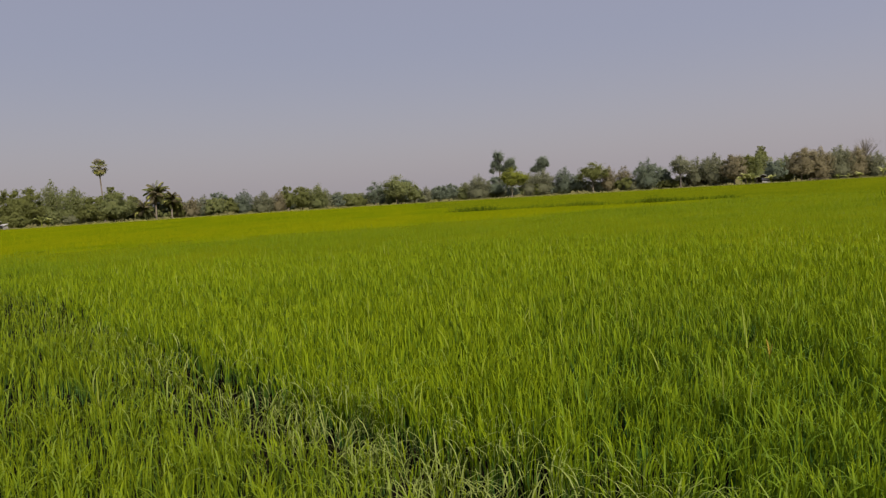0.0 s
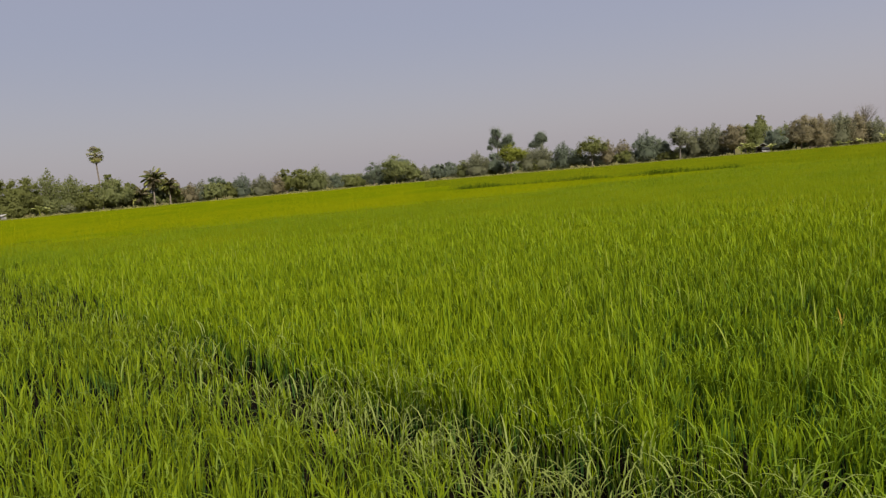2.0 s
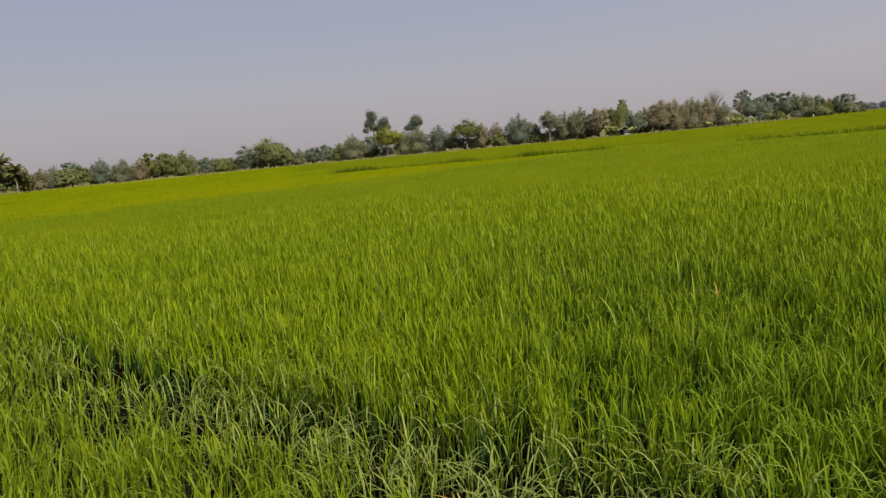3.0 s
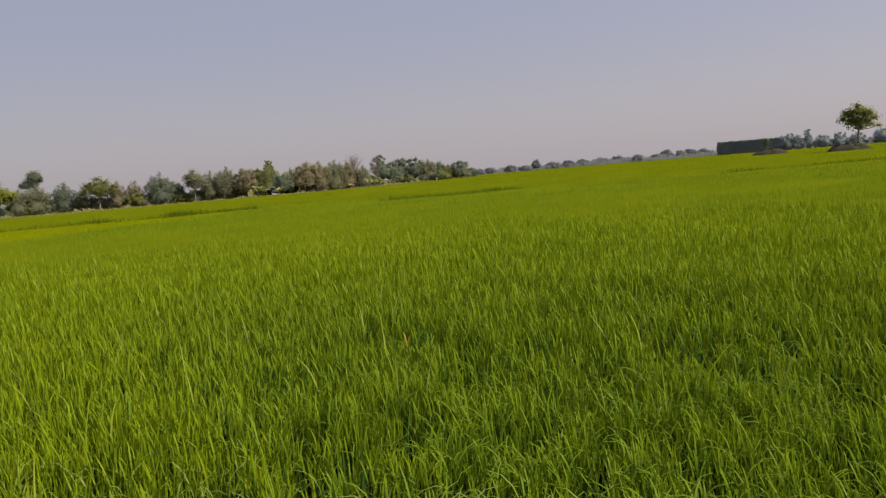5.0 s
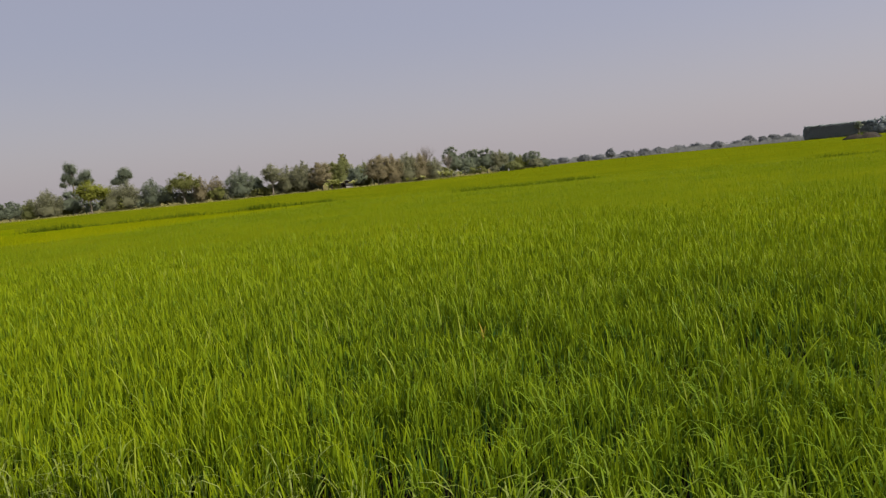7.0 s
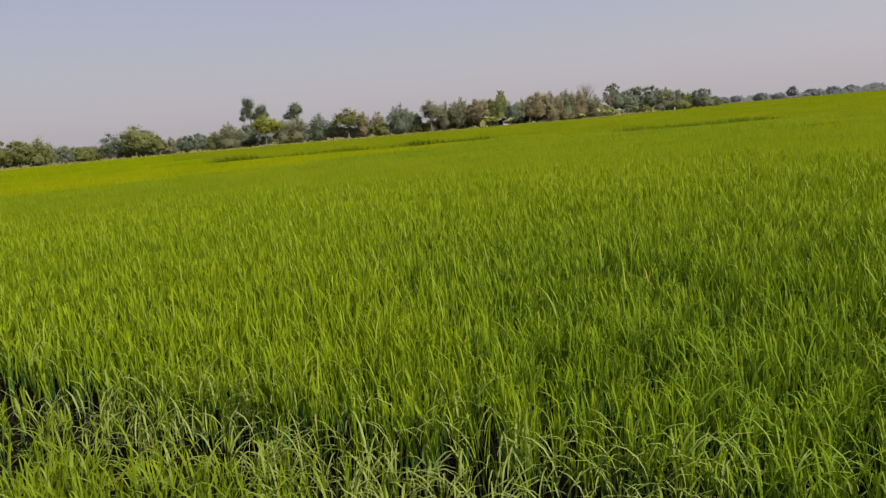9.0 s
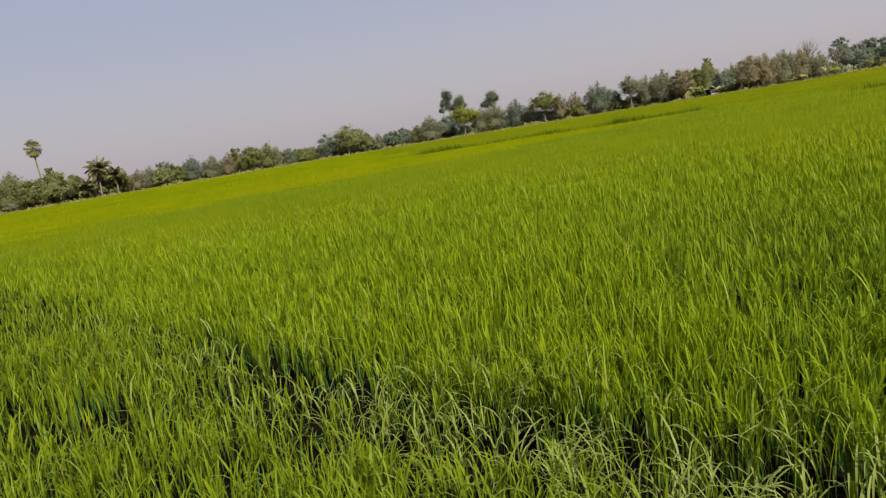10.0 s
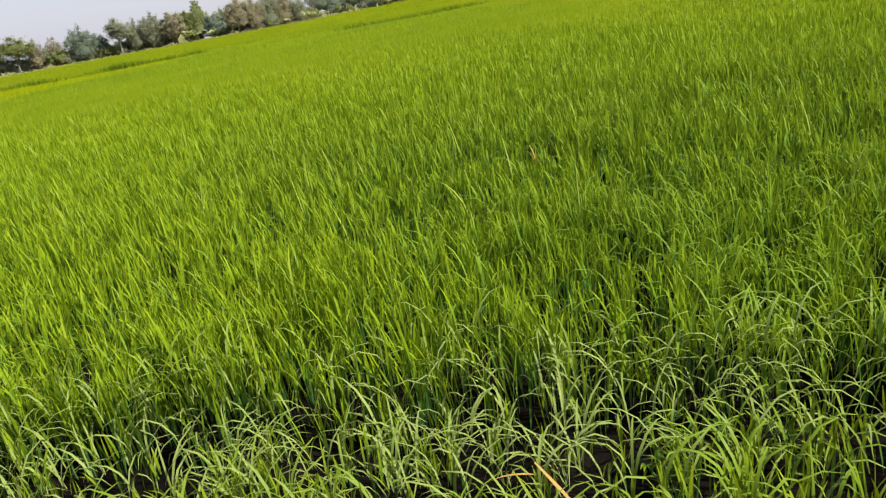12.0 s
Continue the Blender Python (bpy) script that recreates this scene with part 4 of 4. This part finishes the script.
px, py = polar(-28.4, 130)
palm = thing("sugar_palm", px, py, 0, "tall sugar palm with a round crown of fan leaves", "palm tree")
rng = np.random.default_rng(12)
u = np.linspace(0, 1, 9)
g = Geo()
g.tube(np.stack([0.25 * (1 - u), 0.05 * np.sin(u * 5), u * 9.4 - 0.1], -1), 0.14 - 0.04 * u, 9)
part("trunk", g.mesh("trunk", M_BARK), palm)
for i in range(46):
    az, lift = i * 2.39996, (math.asin(rng.uniform(-0.75, 1.0)) if i < 32 else rng.uniform(-1.45, -0.8))
    f = Geo()
    d = np.array([math.cos(az) * math.cos(lift), math.sin(az) * math.cos(lift), math.sin(lift)])
    root, hub = np.array([0, 0, 9.45]), np.array([0, 0, 9.45]) + d * 0.7
    f.tube([root, hub], [0.03, 0.02], 4)
    side = np.cross(d, (0, 0, 1.0))
    side /= np.linalg.norm(side)
    lift_v = np.cross(side, d)
    n = 13
    for j in range(n):
        w0, w1 = (-1.45 + 2.9 * j / n), (-1.45 + 2.9 * (j + 0.8) / n)
        wm = (w0 + w1) / 2
        pts = [hub] + [hub + 0.62 * (d * math.cos(w) + side * math.sin(w)) + lift_v * 0.06 for w in (w0, w1)] + [hub + 0.86 * (d * math.cos(wm) + side * math.sin(wm)) - np.array([0, 0, 0.1])]
        f.add(pts, [(0, 1, 3, 2)], hue=rng.uniform(0, 1))
    part("fan_leaf", f.mesh("fan_leaf", (M_LEAF_BROWN, M_LEAF_OLIVE, M_STRAW, M_LEAF_BROWN, M_LEAF)[i % 5] if i < 32 else M_STRAW, False), palm, "dry straw-coloured leaf" if i >= 32 or i % 5 == 2 else "")


# ---- bare tree, bamboo, bananas ----
def bare_tree(az, dist, h, seed, label):
    rng = np.random.default_rng(seed)
    x, y = polar(az, dist)
    ob = thing("bare_tree", x, y, 0, label, "tree", "trees along the field's edge")
    g, b = Geo(), Geo()
    g.tube([(0, 0, -0.1), (0.05, 0, h * 0.3), (0, 0.1, h * 0.55)], [0.17, 0.13, 0.09], 7)
    for i in range(100):
        z = h * rng.uniform(0.35, 0.6)
        a, lf = rng.uniform(0, 6.28), rng.uniform(0.75, 1.45)
        ln = (h - z) * rng.uniform(0.6, 0.95)
        p0 = np.array([0, 0.05, z])
        p1 = p0 + ln * 0.5 * np.array([math.cos(a) * math.cos(lf), math.sin(a) * math.cos(lf), math.sin(lf)])
        p2 = p1 + ln * 0.5 * np.array([math.cos(a + 0.4) * math.cos(lf), math.sin(a + 0.4) * math.cos(lf), math.sin(lf)])
        b.tube([p0, p1, p2], [0.035, 0.022, 0.008], 4)
    part("trunk", g.mesh("trunk", M_PALE_BARK), ob)
    part("branches", b.mesh("branches", M_PALE_BARK), ob)


bare_tree(28.2, 176, 9.3, 4, "leafless pale grey tree above the woods")
bare_tree(30.0, 190, 7.0, 5, "leafless pale grey tree among the woods")

bx, by = polar(-37.7, 103)
bamboo = thing("bamboo_clump", bx, by, 0, "tall bamboo clump with drooping feathery tops", "bamboo")
rng = np.random.default_rng(21)
g, c = Geo(), Geo()
for i in range(26):
    a, ln = rng.uniform(0, 6.28), rng.uniform(6.0, 9.6)
    u = np.linspace(0, 1, 8)
    reach = 2.3 * u ** 2.2 * rng.uniform(0.4, 1.1)
    stem = np.stack([0.5 * math.cos(a * 3) + reach * math.cos(a), 0.5 * math.sin(a * 3) + reach * math.sin(a), ln * u * (1 - 0.14 * u ** 2) - 0.1], -1)
    g.tube(stem, 0.05 * (1.1 - u), 5)
    t = rng.uniform(0.2, 1, 430)
    pts = np.stack([np.interp(t, u, stem[:, n]) for n in range(3)], -1) + rng.normal(0, 0.4, (430, 3))
    c.leaves(pts, 0.17, 0.2, rng)
part("culms", g.mesh("culms", M_LEAF_BROWN), bamboo)
part("crown", c.mesh("crown", M_LEAF), bamboo)
for az, dist, h, w in ((-38.0, 106, 5.2, 3.4), (-37.0, 105, 4.4, 4.4), (-36.6, 107, 3.2, 3.4), (-38.6, 104, 7.5, 6.0), (-40.5, 108, 7.0, 6.5), (-43, 110, 6.5, 6), (-46, 112, 7, 6.5)):
    tree(az, dist, h, w, M_LEAF_DARK, DARK)


def banana(az, dist, h, label, seed, leaves=8):
    rng = np.random.default_rng(seed)
    x, y = polar(az, dist)
    ob = thing("banana_plant", x, y, 0, label, "banana plant", "banana plants")
    g = Geo()
    g.tube([(0, 0, -0.05), (0.02, 0, h * 0.3), (0, 0, h * 0.55)], [0.11, 0.09, 0.06], 8)
    part("stem", g.mesh("stem", M_LEAF_LIGHT), ob)
    for i in range(leaves):
        a, lift = i * 2.4 + rng.uniform(-0.3, 0.3), rng.uniform(0.8, 1.5)
        s = np.linspace(0, 1, 7)
        th = lift - 1.3 * s ** 1.5
        ln = h * rng.uniform(0.6, 0.82)
        out, up = np.cumsum(np.cos(th) * ln / 7), np.cumsum(np.sin(th) * ln / 7)
        mid = np.stack([out * math.cos(a), out * math.sin(a), h * 0.5 + up], -1)
        wd = 0.15 * h * np.sin(np.pi * np.clip(0.06 + 0.92 * s, 0, 1)) ** 0.7
        sd = np.array([-math.sin(a), math.cos(a), 0])
        fold = np.array([0, 0, 0.07])
        rows = np.concatenate([mid + sd * wd[:, None] - fold, mid, mid - sd * wd[:, None] - fold])
        q = [(j, j + 1, 7 + j + 1, 7 + j) for j in range(6)] + [(7 + j, 7 + j + 1, 14 + j + 1, 14 + j) for j in range(6)]
        f = Geo()
        f.add(rows, q, hue=rng.uniform(0.2, 1))
        part("leaf", f.mesh("leaf", M_BANANA), ob)


for i, (az, dist, h) in enumerate(((-38.2, 99, 2.4), (-37.6, 100, 2.0), (-32.4, 112, 1.8), (-32.0, 113, 1.6), (20.3, 139, 1.9), (20.7, 140, 2.4), (21.1, 140, 2.1), (22.3, 141, 1.8),
                                   (26.6, 146, 1.3), (27.2, 147, 1.2), (27.9, 147, 1.4), (29.3, 146, 1.9), (29.8, 146, 1.7), (30.2, 148, 1.8), (30.9, 150, 1.6))):
    banana(az, dist, h, "yellow-green banana plant at the edge of the rice", 50 + i)

# low scrub that closes the foot of the woods
for i in range(84):
    rng = np.random.default_rng(300 + i)
    az = -35 + i * 0.88 + rng.uniform(-0.4, 0.4)
    dist = float(np.interp(az, [-35, -22, -10, 0, 20, 29, 31, 38], [117, 123, 142, 148, 151, 160, 195, 206])) + rng.uniform(0, 6)
    x, y = polar(az, dist)
    ob = thing("bush", x, y, 0, "low scrubby bush under the trees", "bush", "bushes under the trees")
    g, c = Geo(), Geo()
    for j in range(4):
        a = j * 1.7
        g.tube([(0, 0, -0.05), (0.5 * math.cos(a), 0.5 * math.sin(a), 0.9)], [0.04, 0.015], 5)
    hh, ww = rng.uniform(2.0, 3.3), rng.uniform(3.2, 5.6)
    tuft_leaves(c, round_crown(hh, ww, 0.05, rng), np.array([0, 0, 0.4 * hh]), 0.22, rng, 1.3, 0.5)
    part("stems", g.mesh("stems", M_BARK), ob)
    part("crown", c.mesh("crown", (M_LEAF, M_LEAF_OLIVE, M_LEAF_GREY, M_LEAF_DARK if az > -22 else M_LEAF)[i % 4]), ob)


# ---- mounds with their trees ----
def mound(az, dist, width, height, seed, label):
    x, y = polar(az, dist)
    a = np.linspace(0, 2 * np.pi, 40, endpoint=False)
    rows = [0.0, 0.25, 0.5, 0.75, 1.0]
    v = []
    for f in rows:
        rad = width / 2 * (1 - 0.5 * f ** 2.2) * (0.85 + 0.3 * ripple(np.cos(a) * 2, np.sin(a) * 2 + f, 0.7, seed))
        v.append(np.stack([rad * np.cos(a), rad * np.sin(a), np.full(40, height * f) * (0.75 + 0.5 * ripple(np.cos(a) * 3, np.sin(a) * 3, 0.8, seed + 1)) - 0.05], -1))
    v.append(np.array([[0, 0, height * 1.02]]))
    q = [(i * 40 + j, i * 40 + (j + 1) % 40, (i + 1) * 40 + (j + 1) % 40, (i + 1) * 40 + j) for i in range(4) for j in range(40)]
    t = [(160 + j, 160 + (j + 1) % 40, 200) for j in range(40)]
    ob = thing("earth_mound", x, y, 0, label, "mound", "mounds in the field")
    g = Geo()
    g.add(np.concatenate(v), q, t)
    part("heap", g.mesh("heap", M_DARK_EARTH), ob)
    c = Geo()
    rng = np.random.default_rng(seed)
    k = 260
    r, w = width / 2 * np.sqrt(rng.uniform(0, 1, k)) * 0.95, rng.uniform(0, 6.28, k)
    c.leaves(np.stack([r * np.cos(w), r * np.sin(w), height * (1 - (r / (width / 2)) ** 1.8) + rng.uniform(0, 0.3, k)], -1), 0.22, 0.3, rng)
    tagged(part("weeds", c.mesh("weeds", M_BUND_GRASS), ob), "dark weeds over the heap", kind="stuff")


mound(60.0, 160, 7.0, 1.3, 4, "low dark earth mound covered with weeds")
mound(65.0, 120, 6.0, 1.2, 9, "low dark earth mound under a tree")
tree(59.8, 159, 3.9, 1.5, M_LEAF_DARK, "small thin tree growing on the mound", "sapling", 2.1, 0.16, form="o", group="mound trees")
tree(65.6, 121, 7.4, 6.4, M_LEAF_OLIVE, "open-crowned tree beside the mound", "tree", 2.6, 0.18, form="o", group="mound trees")


# ---- huts ----
def hut(az, dist, wide, deep, floor_z, wall, ridge, turn, label):
    x, y = polar(az, dist)
    ob = thing("hut", x, y, 0, label, "hut", "huts among the trees")
    ob.rotation_euler = (0, 0, radians(turn))
    w, d = wide / 2, deep / 2
    for sx in (-1, 1):
        for sy in (-1, 0, 1):
            g = Geo()
            g.tube([(sx * (w - 0.1), sy * (d - 0.1), -0.1), (sx * (w - 0.1), sy * (d - 0.1), floor_z + wall)], [0.08, 0.08], 8)
            part("post", g.mesh("post", M_DARK_WOOD), ob)
    g = Geo()
    g.box((-w, -d, floor_z - 0.12), (w, d, floor_z))
    part("floor_deck", g.mesh("floor_deck", M_DARK_WOOD, False), ob)
    g = Geo()
    g.box((-0.2, -d, floor_z - 0.1), (w, -d + 0.06, floor_z + 0.42 * wall))
    part("front_wall", g.mesh("front_wall", M_WALL, False), ob, "white lower board beside the open bay")
    g = Geo()
    g.box((-0.2, -d, floor_z + 0.62 * wall), (w, -d + 0.06, floor_z + wall))
    part("front_wall", g.mesh("front_wall", M_WALL, False), ob, "white upper board over a dark slot")
    # Walls take the dark wood colour so that the open bay reads as shaded.
    g = Geo()
    g.box((-w, d - 0.06, floor_z), (w, d, floor_z + wall))
    g.box((w - 0.06, -d + 0.06, floor_z), (w, d - 0.06, floor_z + wall))
    g.add([(-w, -d, floor_z + wall), (w, -d, floor_z + wall), (0, -d, floor_z + ridge), (-w, -d + 0.06, floor_z + wall), (w, -d + 0.06, floor_z + wall), (0, -d + 0.06, floor_z + ridge)],
          [(0, 3, 5, 2), (1, 2, 5, 4), (0, 1, 4, 3)], [(0, 1, 2), (3, 5, 4)])
    part("wall", g.mesh("wall", M_DARK_WOOD, False), ob, "dark board walls and gable, standing for the open bay's shade")
    for sx in (-1, 1):
        o = 0.45
        hz = floor_z + wall - (ridge - wall) * o / w
        g = Geo()
        a = [(0, floor_z + ridge + 0.03), (sx * (w + o), hz + 0.03)]
        v = [(p[0], yy, p[1] + dz) for dz in (0, 0.05) for yy in (-d - o, d + o) for p in a]
        g.add(v, [(0, 1, 3, 2), (4, 6, 7, 5), (0, 4, 5, 1), (2, 3, 7, 6), (0, 2, 6, 4), (1, 5, 7, 3)])
        part("roof", g.mesh("roof", M_ROOF, False), ob)


hut(-35.55, 112, 1.9, 2.0, 0.35, 1.15, 1.62, 30, "small white-walled hut with a grey gable roof")
hut(21.8, 147, 2.4, 2.6, 0.3, 1.0, 1.6, -25, "small shed with a pale sheet roof among bananas")
x, y = polar(-34.75, 114)
shed = thing("lean_to", x, y, 0, "low pale lean-to beside the hut", "shed")
g = Geo()
g.box((-0.35, -0.6, -0.05), (0.35, 0.6, 0.75))
part("wall", g.mesh("wall", M_WALL, False), shed)
g = Geo()
g.add([(-0.45, -0.7, 0.75), (0.45, -0.7, 0.75), (0.45, 0.7, 1.0), (-0.45, 0.7, 1.0), (-0.45, -0.7, 0.8), (0.45, -0.7, 0.8), (0.45, 0.7, 1.05), (-0.45, 0.7, 1.05)],
      [(0, 3, 2, 1), (4, 5, 6, 7), (0, 1, 5, 4), (2, 3, 7, 6), (1, 2, 6, 5), (0, 4, 7, 3)])
part("roof", g.mesh("roof", M_ROOF, False), shed)

x, y = polar(25.5, 143)
bench = thing("plank_stand", x, y, 0, "long low dark plank stand at the field's edge", "bench")
bench.rotation_euler = (0, 0, radians(-25))
g = Geo()
g.box((-1.8, -0.4, 0.62), (1.8, 0.4, 0.74))
part("deck", g.mesh("deck", M_DARK_WOOD, False), bench)
for sx in (-1.6, 0, 1.6):
    for sy in (-0.3, 0.3):
        g = Geo()
        g.tube([(sx, sy, -0.05), (sx, sy, 0.64)], [0.06, 0.06], 8)
        part("leg", g.mesh("leg", M_DARK_WOOD), bench)
x, y = polar(34.8, 176)
post = thing("marker_post", x, y, 0, "short white marker post at the field's edge", "post")
g = Geo()
g.tube([(0, 0, -0.1), (0, 0, 1.0), (0, 0, 1.05)], [0.13, 0.13, 0.02], 10)
part("shaft", g.mesh("shaft", M_WALL), post)

# ---- dry verge between rice and trees ----
k = 22000
az = RNG.uniform(-40, 38, k)
edge = np.interp(az, [-180, -60, -37, -25, -10, 0, 20, 28, 33, 38], [90, 95, 104, 112, 124, 130, 136, 142, 175, 300])
dist = edge + RNG.uniform(0.2, 7, k)
x, y = HEART[0] + dist * np.sin(np.radians(az)), HEART[1] + dist * np.cos(np.radians(az))
v, q, t, at = blades(np.stack([x, y, np.zeros(k)], -1), RNG.uniform(0, 6.28, k), RNG.uniform(0.42, 0.62, k) * (0.9 + 0.2 * ripple(x, y, 4, 61)), np.abs(RNG.normal(0.3, 0.2, k)),
                     RNG.uniform(0.3, 1.2, k), np.full(k, 0.08), 2, RNG.uniform(0, 1, k))
tagged(new("verge_grass", mesh_from("verge_grass", v, [q, t], M_STRAW, at)), "pale dry grass between rice and trees", "grass", kind="stuff")


# ---- single leaves and weeds that stand out ----
def lone_leaves(name, x, y, rows, material, label, category, group):
    """A small plant of a few leaves: rows of (azimuth, length, tilt, bend, width, start height)."""
    ob = thing(name, x, y, float(ground_height(np.array(x), np.array(y))), label, category, group)
    for az, ln, tilt, bend, wd, z0 in rows:
        v, q, t, at = blades(np.array([[0, 0, z0]]), np.array([radians(az)]), np.array([ln]), np.array([tilt]), np.array([bend]), np.array([wd]), 7, np.array([0.5]), 0.1)
        part("leaf", mesh_from("leaf", v, [q, t], material, at), ob)


lone_leaves("dead_leaves", 1.86, 4.86, [(100, 0.11, 0.15, 0.5, 0.013, 0.40), (170, 0.12, 0.3, 0.7, 0.011, 0.38), (30, 0.12, 0.2, 0.4, 0.010, 0.36)], M_STALE, "withered orange leaves among the green rice", "leaf", "withered leaves")
lone_leaves("dead_leaves", -0.2, 2.99, [(-65, 0.26, 2.45, 0.1, 0.013, 0.28), (150, 0.13, 1.2, 0.6, 0.008, 0.24)], M_DEAD, "withered orange leaves in the furrow", "leaf", "withered leaves")
lone_leaves("dead_leaves", -1.45, 4.15, [(-120, 0.3, 0.4, 1.2, 0.018, 0.05), (20, 0.28, 0.6, 1.0, 0.016, 0.05)], M_DEAD, "withered brown leaves beside the furrow", "leaf", "withered leaves")
for x, y, rows in ((-1.24, 7.09, [(-40, 0.78, 0.05, 0.9, 0.018, 0.1)]), (0.72, 11.69, [(-30, 0.82, 0.1, 0.35, 0.022, 0.05)]),
                   (4.54, 5.95, [(20, 0.72, 0.05, 2.2, 0.018, 0.15)]), (2.2, 2.88, [(0, 0.6, 0.7, 0.6, 0.014, 0.25)]), (0.2, 4.75, [(150, 0.75, 0.3, 0.15, 0.016, 0.1)]),
                   (-3.5, 13.0, [(10, 0.7, 0.1, 0.3, 0.02, 0.1)])):
    lone_leaves("rice_stalk", x, y, rows, M_BUND_RICE, "tall pale rice leaf standing above the rest", "rice", "tall pale leaves")


def weed(x, y, h, seed):
    rng = np.random.default_rng(seed)
    ob = thing("weed", x, y, float(ground_height(np.array(x), np.array(y))), "leafy weed with narrow pale green leaves", "weed", "weeds in the furrow")
    for s in range(5):
        a, lean = rng.uniform(0, 6.28), rng.uniform(0.1, 0.6)
        tip = np.array([math.cos(a) * math.sin(lean), math.sin(a) * math.sin(lean), math.cos(lean)]) * h * rng.uniform(0.7, 1.1)
        g = Geo()
        g.tube([(0, 0, -0.02), tip * 0.5 + (0, 0, 0.01), tip], [0.004, 0.003, 0.0015], 5)
        stem = part("stem", g.mesh("stem", M_BUND_RICE), ob)
        n = 9
        f = rng.uniform(0.3, 1.0, n)
        base = tip[None] * f[:, None]
        v, q, t, at = blades(base, rng.uniform(0, 6.28, n), rng.uniform(0.035, 0.065, n), rng.uniform(0.7, 1.3, n), rng.uniform(0.2, 0.9, n), rng.uniform(0.008, 0.012, n), 4, rng.uniform(0.2, 0.6, n), 0.2)
        part("leaves", mesh_from("leaves", v, [q, t], M_BUND_RICE, at), stem)


for i, (x, y, h) in enumerate(((0.30, 2.92, 0.26), (0.42, 2.78, 0.24), (0.18, 2.82, 0.22), (0.52, 2.62, 0.24), (-0.75, 3.6, 0.2), (-1.9, 4.7, 0.2))):
    weed(x, y, h, 80 + i)
